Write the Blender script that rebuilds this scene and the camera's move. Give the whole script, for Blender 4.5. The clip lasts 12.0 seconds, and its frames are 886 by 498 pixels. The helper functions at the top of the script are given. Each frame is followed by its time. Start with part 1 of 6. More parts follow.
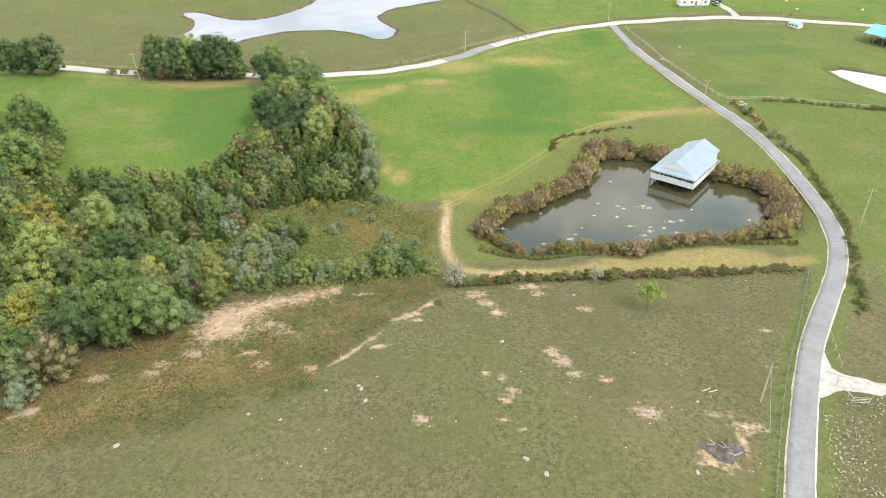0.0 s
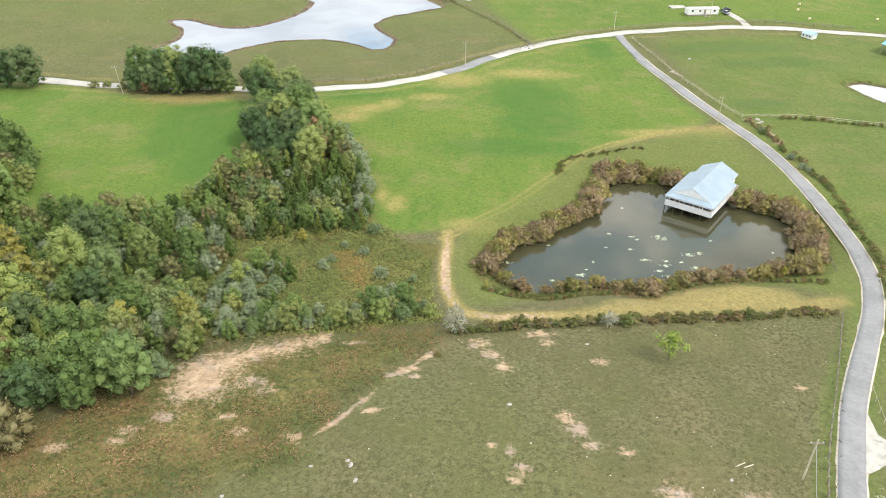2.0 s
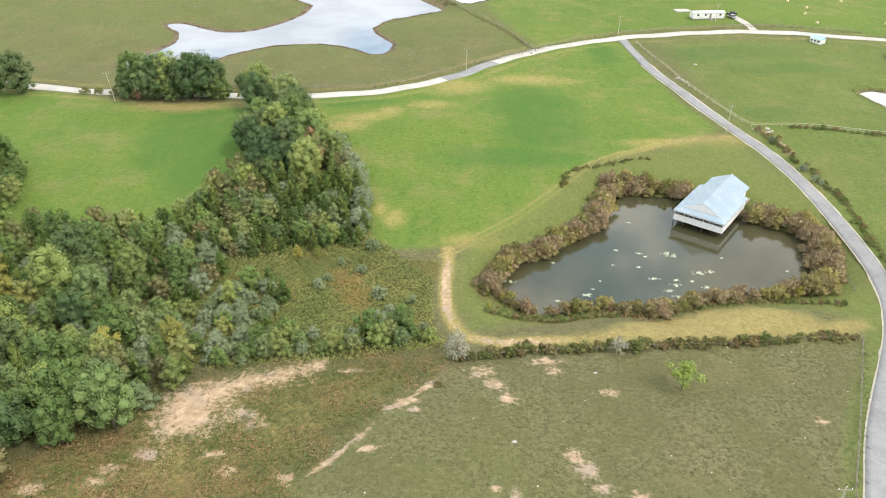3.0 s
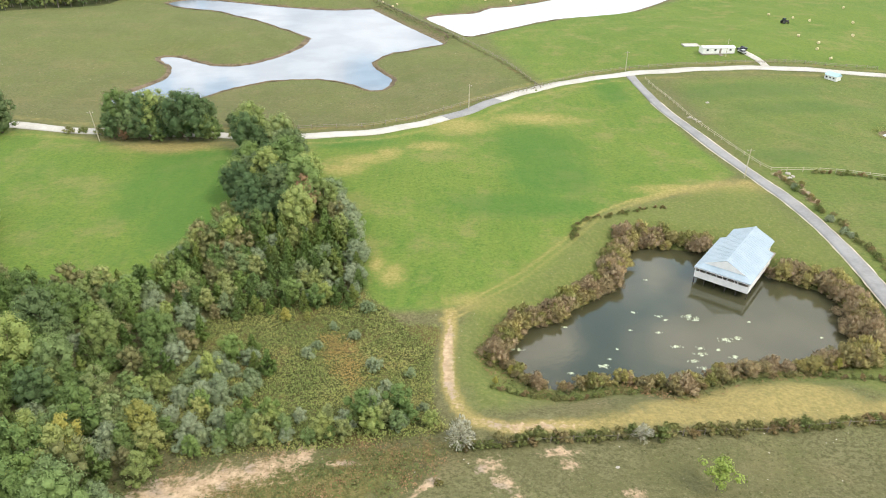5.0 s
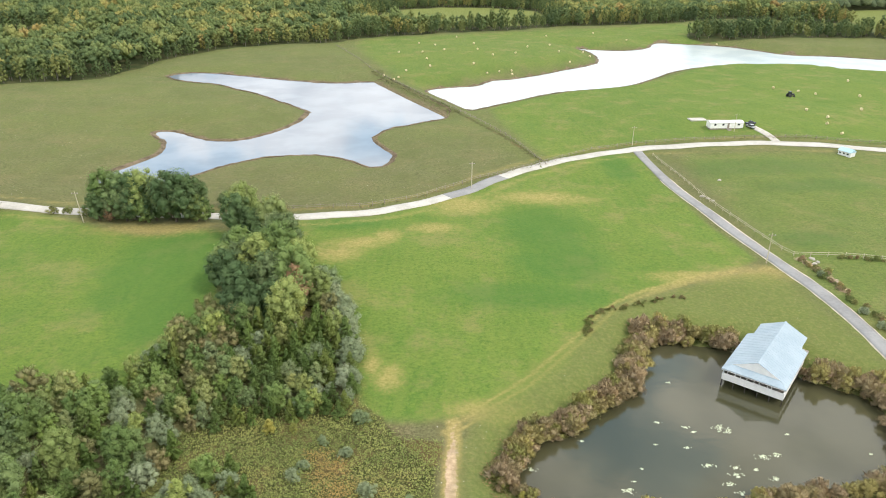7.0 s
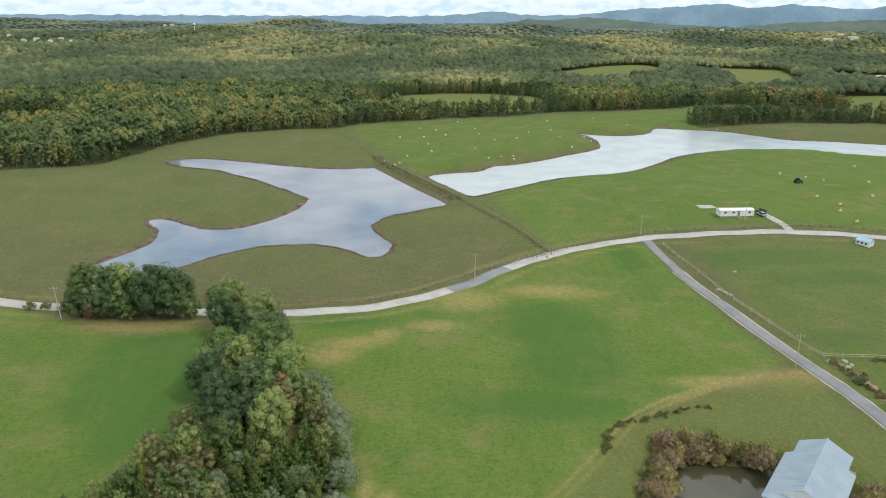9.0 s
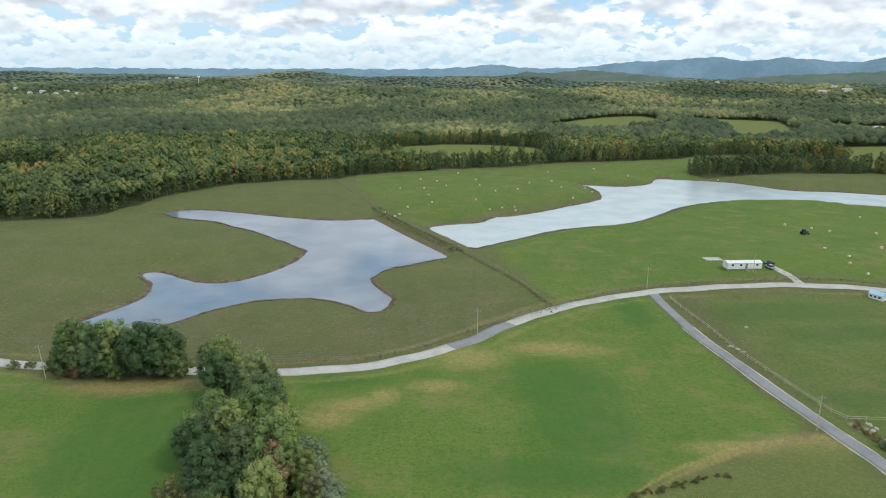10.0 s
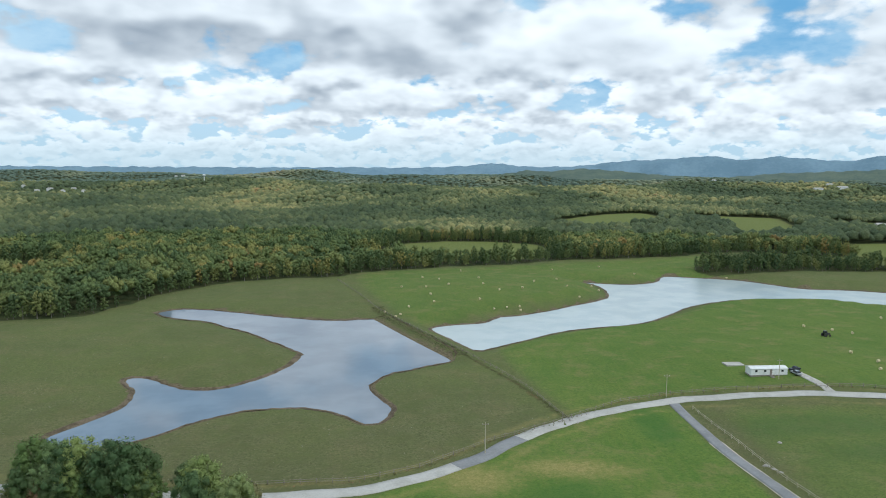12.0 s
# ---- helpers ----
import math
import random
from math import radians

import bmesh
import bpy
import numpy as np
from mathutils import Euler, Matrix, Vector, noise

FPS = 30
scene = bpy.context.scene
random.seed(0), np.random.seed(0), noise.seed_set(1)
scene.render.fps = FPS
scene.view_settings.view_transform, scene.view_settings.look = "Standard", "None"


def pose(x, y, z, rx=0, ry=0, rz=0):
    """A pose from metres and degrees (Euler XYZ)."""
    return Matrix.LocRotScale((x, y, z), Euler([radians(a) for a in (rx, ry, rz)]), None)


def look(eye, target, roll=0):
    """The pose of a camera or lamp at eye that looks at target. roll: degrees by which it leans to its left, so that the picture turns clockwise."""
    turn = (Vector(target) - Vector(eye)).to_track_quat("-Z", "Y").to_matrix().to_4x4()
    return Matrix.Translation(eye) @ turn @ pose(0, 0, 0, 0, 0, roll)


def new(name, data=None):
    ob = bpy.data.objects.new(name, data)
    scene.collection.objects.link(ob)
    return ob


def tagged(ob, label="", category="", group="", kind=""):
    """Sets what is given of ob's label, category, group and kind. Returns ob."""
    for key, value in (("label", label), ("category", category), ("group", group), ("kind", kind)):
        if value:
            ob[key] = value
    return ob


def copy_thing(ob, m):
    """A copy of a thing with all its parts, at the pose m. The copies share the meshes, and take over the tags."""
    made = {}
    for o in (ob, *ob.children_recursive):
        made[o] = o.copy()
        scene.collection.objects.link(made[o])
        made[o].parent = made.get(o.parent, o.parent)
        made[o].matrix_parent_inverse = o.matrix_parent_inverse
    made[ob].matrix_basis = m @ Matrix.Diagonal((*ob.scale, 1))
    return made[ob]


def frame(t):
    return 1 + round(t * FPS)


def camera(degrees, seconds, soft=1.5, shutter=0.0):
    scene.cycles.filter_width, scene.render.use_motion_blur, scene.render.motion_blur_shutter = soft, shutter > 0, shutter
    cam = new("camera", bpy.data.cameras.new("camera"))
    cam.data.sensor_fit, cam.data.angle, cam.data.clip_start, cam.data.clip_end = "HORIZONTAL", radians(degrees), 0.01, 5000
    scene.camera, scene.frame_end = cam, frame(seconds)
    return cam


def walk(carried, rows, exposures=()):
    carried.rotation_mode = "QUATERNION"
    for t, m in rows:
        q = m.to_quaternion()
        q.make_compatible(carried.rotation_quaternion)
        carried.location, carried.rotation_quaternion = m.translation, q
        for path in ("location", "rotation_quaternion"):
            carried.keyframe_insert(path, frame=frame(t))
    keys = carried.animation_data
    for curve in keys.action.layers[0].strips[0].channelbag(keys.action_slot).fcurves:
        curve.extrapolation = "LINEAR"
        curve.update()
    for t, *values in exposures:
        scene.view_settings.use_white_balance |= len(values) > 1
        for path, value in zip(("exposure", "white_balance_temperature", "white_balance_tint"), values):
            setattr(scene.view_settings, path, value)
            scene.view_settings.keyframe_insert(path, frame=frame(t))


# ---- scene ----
cam = camera(64.4, 12.0, soft=1.0)
PATH = [
    (0, (-0.00, 0.00, 80.11), (-0.06, 85.13, 27.65), 0.11),
    (0.5, (0.00, 3.61, 80.07), (0.05, 88.80, 27.70), 0.16),
    (1, (-0.16, 7.15, 80.04), (-0.06, 92.34, 27.67), 0.19),
    (1.5, (-0.28, 10.72, 80.00), (-0.11, 95.91, 27.63), 0.24),
    (2, (-0.35, 14.26, 79.97), (-0.15, 99.47, 27.64), 0.29),
    (2.5, (-0.43, 17.82, 79.99), (-0.23, 103.04, 27.66), 0.32),
    (3, (-0.51, 21.44, 80.02), (-0.29, 106.63, 27.65), 0.35),
    (3.2, (-0.54, 22.89, 80.02), (-0.28, 108.12, 27.73), 0.37),
    (4.8, (-0.81, 34.52, 80.00), (-0.57, 121.02, 29.83), 0.52),
    (5, (-0.85, 35.97, 80.01), (-0.66, 122.88, 30.56), 0.49),
    (5.5, (-0.91, 39.52, 80.04), (-0.76, 127.41, 32.36), 0.46),
    (6, (-0.91, 43.03, 80.10), (-0.87, 131.97, 34.39), 0.43),
    (6.5, (-0.94, 46.55, 80.17), (-0.96, 136.51, 36.50), 0.43),
    (7, (-1.04, 50.15, 80.21), (-1.09, 141.11, 38.65), 0.43),
    (7.2, (-1.07, 51.55, 80.21), (-1.10, 142.96, 39.67), 0.42),
    (9, (-1.38, 63.32, 80.14), (-1.63, 158.34, 48.98), 0.39),
    (9.5, (-1.53, 66.66, 80.06), (-1.83, 162.69, 52.18), 0.36),
    (10, (-1.79, 70.01, 79.95), (-2.10, 166.96, 55.45), 0.33),
    (10.5, (-2.05, 73.47, 79.80), (-2.38, 171.21, 58.69), 0.32),
    (11, (-2.35, 77.14, 79.69), (-2.75, 175.56, 61.99), 0.33),
    (11.5, (-2.62, 80.72, 79.61), (-3.07, 179.70, 65.32), 0.34),
    (12, (-2.82, 84.29, 79.59), (-3.35, 183.66, 68.39), 0.33),
]
walk(cam, [(t, look(eye, target, roll)) for t, eye, target, roll in PATH],
     exposures=[(0, 0.24, 6750, 11), (5.5, 0.24, 6850, 11), (7.2, 0.14, 6850, 11), (9, -0.54, 6500, 10), (10.5, -0.78, 6050, 6), (12, -0.88, 5900, 5)])

# ---- sky and sun ----
SUN = Vector((0.55, -0.35, 0.76)).normalized()
world = bpy.data.worlds.new("sky")
scene.world = world
world.use_nodes = True


class Nodes:
    """Short ways to lay shader nodes."""

    def __init__(self, tree):
        self.tree = tree
        tree.nodes.clear()

    def add(self, kind, **sockets):
        node = self.tree.nodes.new("ShaderNode" + kind)
        for key, value in sockets.items():
            self.put(node, key, value)
        return node

    def put(self, node, key, value):
        socket = node.inputs[int(key[1:])] if key[0] == "i" and key[1:].isdigit() else node.inputs[key.replace("_", " ")]
        if isinstance(value, bpy.types.NodeSocket):
            self.tree.links.new(value, socket)
        else:
            socket.default_value = value

    def math(self, op, a, b=0.0, c=0.0, clamp=False):
        node = self.add("Math", i0=a, i1=b, i2=c)
        node.operation, node.use_clamp = op, clamp
        return node.outputs[0]

    def vec(self, op, a, b=(0, 0, 0), scale=1.0):
        node = self.add("VectorMath", i0=a, i1=b, i3=scale)
        node.operation = op
        return node.outputs["Value" if op in ("LENGTH", "DOT_PRODUCT") else "Vector"]

    def noise(self, vector, scale, detail=3.0, rough=0.55, dims="3D"):
        node = self.tree.nodes.new("ShaderNodeTexNoise")
        node.noise_dimensions = dims
        for key, value in (("Scale", scale), ("Detail", detail), ("Roughness", rough), ("Vector", vector)):
            self.put(node, key, value)
        return node.outputs["Factor" if "Factor" in node.outputs else 0]

    def ramp(self, value, stops, ease_mode="LINEAR"):
        node = self.add("ValToRGB", i0=value)
        cr = node.color_ramp
        cr.interpolation = ease_mode
        while len(cr.elements) < len(stops):
            cr.elements.new(0.5)
        for el, (at, col) in zip(cr.elements, stops):
            el.position = at
            el.color = (*col, 1) if len(col) == 3 else col
        return node.outputs[0]

    def step(self, value, lo, hi):
        node = self.add("MapRange", Value=value, i1=lo, i2=hi, i3=0.0, i4=1.0)
        node.interpolation_type = "SMOOTHSTEP"
        return node.outputs[0]

    def mix(self, fac, a, b, how="MIX"):
        node = self.tree.nodes.new("ShaderNodeMix")
        node.data_type, node.blend_type = "RGBA", how
        for socket, value in ((node.inputs[0], fac), (node.inputs[6], a), (node.inputs[7], b)):
            if isinstance(value, bpy.types.NodeSocket):
                self.tree.links.new(value, socket)
            elif isinstance(value, tuple):
                socket.default_value = (*value, 1) if len(value) == 3 else value
            else:
                socket.default_value = value
        return node.outputs[2]


def build_sky():
    n = Nodes(world.node_tree)
    sky = n.add("TexSky")
    sky.sky_type, sky.sun_disc = "NISHITA", False
    sky.sun_elevation = math.asin(SUN.z)
    sky.sun_rotation = math.atan2(SUN.x, SUN.y)
    sky.air_density, sky.dust_density, sky.ozone_density = 1.0, 1.2, 1.5
    blue = n.vec("SCALE", sky.outputs[0], scale=0.13)
    way = n.add("TexCoord").outputs["Generated"]
    split = n.add("SeparateXYZ", i0=way)
    up = n.math("MAXIMUM", split.outputs[2], 0.0)

    def puffs(size, lift, detail):
        """How thick the clouds of one size are along a way lifted by part of their height."""
        spot = n.vec("ADD", n.vec("MULTIPLY", way, (size, size, 2.0 * size)), (1.7, 4.1, 0.8 + lift))
        if detail < 4:
            return n.noise(spot, 0.9, detail, 0.53)
        bent = n.vec("ADD", spot, n.vec("SCALE", n.add("TexNoise", Vector=spot, Scale=2.0, Detail=3.0).outputs["Color"], scale=0.42))
        lumps, small = (n.add("TexVoronoi", Vector=bent, Scale=k).outputs["Distance"] for k in (2.6, 7.0))
        lumps = n.math("ADD", n.math("MULTIPLY", lumps, 0.76), n.math("MULTIPLY", small, 0.26))
        return n.math("ADD", n.noise(spot, 0.9, detail, 0.53), n.math("MULTIPLY", n.math("SUBTRACT", 0.60, lumps), 0.22))

    def deck(lift, detail):
        """Great clouds overhead, ever smaller ones towards the horizon."""
        low = n.mix(n.step(up, 0.028, 0.045), puffs(38.0, lift, detail), puffs(20.0, lift, detail))
        low = n.mix(n.step(up, 0.065, 0.090), low, puffs(11.0, lift, detail))
        return n.mix(n.step(up, 0.110, 0.155), low, puffs(5.2, lift, detail))

    here, mass, above = deck(0.0, 8.0), deck(0.0, 3.2), deck(0.40, 3.2)
    cover = n.step(here, 0.400, 0.480)
    base = n.step(n.math("SUBTRACT", above, mass), -0.10, 0.14)
    thick = n.step(n.math("ADD", n.math("MULTIPLY", mass, 0.6), n.math("MULTIPLY", here, 0.4)), 0.47, 0.66)
    grey = n.math("ADD", n.math("MULTIPLY", base, 0.74), n.math("MULTIPLY", thick, 0.34), clamp=True)
    grey = n.math("SUBTRACT", grey, n.math("MULTIPLY", n.math("SUBTRACT", here, mass), 1.6), clamp=True)
    grey = n.math("MULTIPLY", grey, n.math("ADD", n.math("MULTIPLY", n.step(up, 0.0, 0.13), 0.60), 0.40))
    cloud = n.mix(grey, (1.95, 1.98, 2.0), (0.47, 0.56, 0.68))
    wisp = n.math("MULTIPLY", n.step(n.noise(n.vec("MULTIPLY", way, (1, 1, 2.5)), 3.0, 7.0, 0.6), 0.36, 0.62), 0.85)
    wisp = n.math("MAXIMUM", wisp, n.math("MULTIPLY", n.step(up, 0.15, 0.05), 0.8))
    clear = n.mix(0.7, blue, (0.36, 0.92, 1.50))
    veil = n.mix(wisp, clear, (1.12, 1.42, 1.62))
    sheet = n.mix(cover, veil, cloud)
    haze = n.step(up, 0.075, 0.0)
    out = n.mix(n.math("MULTIPLY", haze, 0.72), sheet, (0.98, 1.24, 1.36))
    back = n.add("Background", Color=out, Strength=1.0)
    n.tree.links.new(back.outputs[0], n.add("OutputWorld").inputs[0])


build_sky()
sun = new("sun", bpy.data.lights.new("sun", "SUN"))
sun.data.energy, sun.data.angle, sun.data.color = 2.05, radians(12), (1.0, 0.95, 0.86)
sun.matrix_world = look(tuple(SUN * 500), (0, 0, 0))


# ---- materials ----
def surface(name, rough=0.8, metal=0.0, specular=0.3):
    """A new material, its nodes and its Principled shader."""
    m = bpy.data.materials.new(name)
    m.use_nodes = True
    n = Nodes(m.node_tree)
    b = n.add("BsdfPrincipled", Roughness=rough, Metallic=metal)
    n.put(b, "Specular IOR Level", specular)
    out = n.add("OutputMaterial")
    n.tree.links.new(b.outputs[0], out.inputs[0])
    return m, n, b


def bumped(n, b, value, strength, distance):
    n.put(b, "Normal", n.add("Bump", Height=value, Strength=strength, Distance=distance).outputs[0])


def place_of(n):
    return n.add("NewGeometry").outputs["Position"]


def worn(name, a, c, scale=1.0, rough=0.7, metal=0.0, bump=0.0, specular=0.3):
    """Two tones of one surface in large stains and fine grain."""
    m, n, b = surface(name, rough, metal, specular)
    p = n.add("TexCoord").outputs["Object"]
    f = n.math("ADD", n.math("MULTIPLY", n.noise(p, scale, 4.0), 0.6), n.math("MULTIPLY", n.noise(p, scale * 9, 3.0), 0.4))
    n.put(b, "Base Color", n.mix(n.step(f, 0.36, 0.64), a, c))
    if bump:
        bumped(n, b, f, 0.5, bump)
    return m


def make_ground_material():
    m, n, b = surface("grassland", 0.95, 0.0, 0.12)
    p = place_of(n)
    big, mid = n.noise(p, 0.018, 4.0), n.noise(p, 0.11, 5.0, 0.6)
    fine, clump = n.noise(p, 1.3, 5.0, 0.65), n.noise(p, 0.45, 4.0, 0.6)
    zone, zone2 = n.add("Attribute"), n.add("Attribute")
    zone.attribute_name, zone2.attribute_name = "zone", "cover"
    z, z2 = n.add("SeparateColor", i0=zone.outputs["Color"]), n.add("SeparateColor", i0=zone2.outputs["Color"])
    scrub, lush = zone.outputs["Alpha"], zone2.outputs["Alpha"]

    def ragged(value, k=0.5, lo=0.38, hi=0.62, source=None):
        w = n.math("MULTIPLY", n.math("SUBTRACT", source or clump, 0.5), k)
        return n.step(n.math("ADD", value, w), lo, hi)

    tuft = n.noise(p, 1.5, 6.0, 0.72)
    combed = n.noise(n.vec("MULTIPLY", p, (0.9, 1.25, 1.0)), 1.0, 7.0, 0.72)
    blade = n.noise(p, 4.0, 3.0, 0.7)
    pasture = n.mix(n.step(mid, 0.36, 0.64), (0.120, 0.118, 0.053), (0.154, 0.146, 0.074))
    pasture = n.mix(n.math("MULTIPLY", n.step(big, 0.45, 0.60), 0.5), pasture, (0.140, 0.152, 0.056))
    pasture = n.mix(n.math("MULTIPLY", n.step(n.noise(p, 0.045, 5.0, 0.6), 0.52, 0.66), 0.5), pasture, (0.200, 0.160, 0.088))
    pasture = n.mix(n.math("MULTIPLY", n.math("MULTIPLY", n.step(tuft, 0.47, 0.58), n.math("ADD", n.step(mid, 0.38, 0.58), 0.3)), 0.55), pasture, (0.074, 0.074, 0.032))
    pasture = n.mix(n.math("MULTIPLY", n.step(combed, 0.50, 0.38), 0.30), pasture, (0.080, 0.082, 0.036))
    pasture = n.mix(n.math("MULTIPLY", n.step(combed, 0.54, 0.66), 0.42), pasture, (0.225, 0.212, 0.108))
    pasture = n.mix(n.math("MULTIPLY", n.step(blade, 0.56, 0.70), 0.45), pasture, (0.235, 0.225, 0.125))
    pasture = n.mix(n.math("MULTIPLY", n.step(blade, 0.46, 0.34), 0.40), pasture, (0.056, 0.064, 0.026))
    flower = n.add("TexVoronoi", Vector=p, Scale=0.55)
    flowers = n.math("MULTIPLY", n.step(flower.outputs["Distance"], 0.075, 0.045), n.step(n.noise(p, 0.09, 3.0), 0.44, 0.58))
    pasture = n.mix(n.math("MULTIPLY", flowers, 0.9), pasture, (0.62, 0.60, 0.52))
    hay = n.mix(n.step(mid, 0.35, 0.65), (0.098, 0.172, 0.032), (0.140, 0.200, 0.042))
    hay = n.mix(n.math("MULTIPLY", n.step(big, 0.42, 0.66), 0.6), hay, (0.160, 0.214, 0.044))
    hay = n.mix(n.math("MULTIPLY", n.step(tuft, 0.46, 0.62), 0.72), hay, (0.068, 0.122, 0.026))
    rows = n.noise(n.vec("MULTIPLY", p, (0.55, 0.10, 0.3)), 1.0, 4.0, 0.6)
    hay = n.mix(n.math("MULTIPLY", n.step(rows, 0.45, 0.65), 0.4), hay, (0.160, 0.200, 0.048))
    hay = n.mix(n.math("MULTIPLY", n.step(n.noise(p, 0.07, 7.0, 0.72), 0.49, 0.64), 0.66), hay, (0.215, 0.205, 0.076))
    hay = n.mix(n.math("MULTIPLY", n.step(n.noise(p, 0.22, 7.0, 0.72), 0.47, 0.66), 0.42), hay, (0.096, 0.152, 0.030))
    hay = n.mix(n.math("MULTIPLY", n.step(n.noise(p, 3.2, 3.0, 0.7), 0.58, 0.70), 0.38), hay, (0.205, 0.255, 0.058))
    hay = n.mix(n.math("MULTIPLY", n.step(combed, 0.52, 0.64), 0.5), hay, (0.176, 0.228, 0.046))
    hay = n.mix(n.math("MULTIPLY", n.step(combed, 0.48, 0.36), 0.5), hay, (0.066, 0.125, 0.026))
    hay = n.mix(n.math("MULTIPLY", n.step(blade, 0.45, 0.33), 0.35), hay, (0.060, 0.110, 0.024))
    hay = n.mix(n.math("MULTIPLY", ragged(lush, 1.0, 0.25, 0.9, mid), 0.62), hay, (0.056, 0.138, 0.028))
    col = n.mix(ragged(z.outputs[0], 0.25, 0.12, 0.92), pasture, hay)
    brush = n.mix(n.step(fine, 0.4, 0.62), (0.060, 0.070, 0.022), (0.13, 0.125, 0.050))
    brush = n.mix(n.math("MULTIPLY", n.step(mid, 0.5, 0.64), 0.6), brush, (0.19, 0.125, 0.06))
    col = n.mix(ragged(scrub, 0.8), col, brush)
    dry = n.mix(n.step(tuft, 0.35, 0.65), (0.27, 0.22, 0.080), (0.40, 0.315, 0.125))
    col = n.mix(n.math("MULTIPLY", ragged(z.outputs[2], 1.1, 0.2, 0.9, n.math("ADD", n.math("MULTIPLY", clump, 0.5), n.math("MULTIPLY", tuft, 0.5))), 0.78), col, dry)
    soil = n.mix(n.step(n.noise(p, 0.8, 6.0, 0.7), 0.35, 0.68), (0.36, 0.255, 0.165), (0.57, 0.42, 0.285))
    soil = n.mix(n.math("MULTIPLY", n.step(n.noise(p, 0.16, 4.0), 0.50, 0.62), 0.7), soil, (0.36, 0.285, 0.235))
    rough_edge = n.math("ADD", n.math("MULTIPLY", fine, 0.6), n.math("MULTIPLY", clump, 0.4))
    col = n.mix(n.math("MULTIPLY", ragged(z.outputs[1], 3.0, 0.36, 0.98, rough_edge), 0.94), col, soil)
    mud = n.mix(n.step(fine, 0.4, 0.6), (0.105, 0.086, 0.046), (0.20, 0.165, 0.10))
    col = n.mix(ragged(z2.outputs[1], 0.6), col, mud)
    floor = n.mix(n.step(mid, 0.4, 0.6), (0.045, 0.060, 0.022), (0.075, 0.080, 0.032))
    col = n.mix(ragged(z2.outputs[0], 0.3), col, floor)
    pale = n.mix(n.step(fine, 0.4, 0.7), (0.118, 0.158, 0.038), (0.185, 0.200, 0.062))
    col = n.mix(n.math("MULTIPLY", ragged(z2.outputs[2], 0.4, 0.2, 0.95), 0.9), col, pale)
    n.put(b, "Base Color", col)
    bumped(n, b, n.math("ADD", fine, n.math("MULTIPLY", clump, 1.2)), 0.7, 0.35)
    return m


GROUND = make_ground_material()


def make_water(name, deep, light, ripple, rough=0.05, ior=1.333):
    m, n, b = surface(name, rough, 0.0, 0.5)
    n.put(b, "IOR", ior)
    p = place_of(n)
    n.put(b, "Base Color", n.mix(n.step(n.noise(p, 0.05, 3.0), 0.35, 0.65), deep, light))
    wave = n.math("ADD", n.noise(p, 1.6, 3.0), n.math("MULTIPLY", n.noise(p, 0.3, 2.0), 1.5))
    bumped(n, b, wave, ripple, 0.05)
    return m


# Both lake waters: part of the sky's reflection is painted as pale base colour.
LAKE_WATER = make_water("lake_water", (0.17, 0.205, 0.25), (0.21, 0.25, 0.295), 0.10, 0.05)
FAR_WATER_SHEEN = make_water("far_lake_sheen", (0.43, 0.50, 0.51), (0.50, 0.56, 0.56), 0.5, 0.25)
POND_WATER = make_water("pond_water", (0.050, 0.050, 0.026), (0.068, 0.066, 0.036), 0.16, 0.04, 1.56)


def make_leaves(name, stops, bright=1.0):
    """Foliage: each plant takes its own tone, each clump of leaves a little of its own."""
    m, n, b = surface(name, 0.75, 0.0, 0.2)
    tone = n.add("ObjectInfo").outputs["Random"]
    geo = n.add("NewGeometry")
    island = geo.outputs["Random Per Island"]
    k = len(stops)
    base = n.ramp(tone, [((i + 0.5) / k, c) for i, c in enumerate(stops)])
    lightness = n.math("ADD", n.math("MULTIPLY", island, 0.6 * bright), 1.48 * bright)
    col = n.vec("SCALE", base, scale=1.0)
    col.node.inputs[3].default_value = 1.0
    n.tree.links.new(lightness, col.node.inputs[3])
    warm = n.mix(n.math("MULTIPLY", n.step(n.noise(geo.outputs["Position"], 0.35, 2.0), 0.5, 0.7), 0.3), col, n.mix(1.0, col, (1.25, 1.12, 0.85), "MULTIPLY"))
    n.put(b, "Base Color", warm)
    thin = n.add("BsdfTranslucent", Color=warm)
    both = n.add("MixShader", i0=0.32)
    n.tree.links.new(b.outputs[0], both.inputs[1])
    n.tree.links.new(thin.outputs[0], both.inputs[2])
    out = next(q for q in n.tree.nodes if q.type == "OUTPUT_MATERIAL")
    n.tree.links.new(both.outputs[0], out.inputs[0])
    return m


LEAF_GREEN = make_leaves("leaves_green", [(0.095, 0.140, 0.046), (0.135, 0.190, 0.056), (0.120, 0.165, 0.070), (0.205, 0.240, 0.075), (0.145, 0.180, 0.090), (0.225, 0.235, 0.085), (0.10, 0.15, 0.05)])
LEAF_DARK = make_leaves("leaves_dark", [(0.062, 0.100, 0.042), (0.078, 0.118, 0.048), (0.095, 0.128, 0.056)])
LEAF_YELLOW = make_leaves("leaves_yellowing", [(0.20, 0.20, 0.050), (0.24, 0.220, 0.060), (0.17, 0.18, 0.055)])
LEAF_GREY = make_leaves("leaves_silvery", [(0.155, 0.190, 0.110), (0.195, 0.225, 0.145), (0.140, 0.180, 0.092)])
LEAF_RUST = make_leaves("leaves_russet", [(0.19, 0.125, 0.070), (0.165, 0.120, 0.066), (0.21, 0.135, 0.080)])
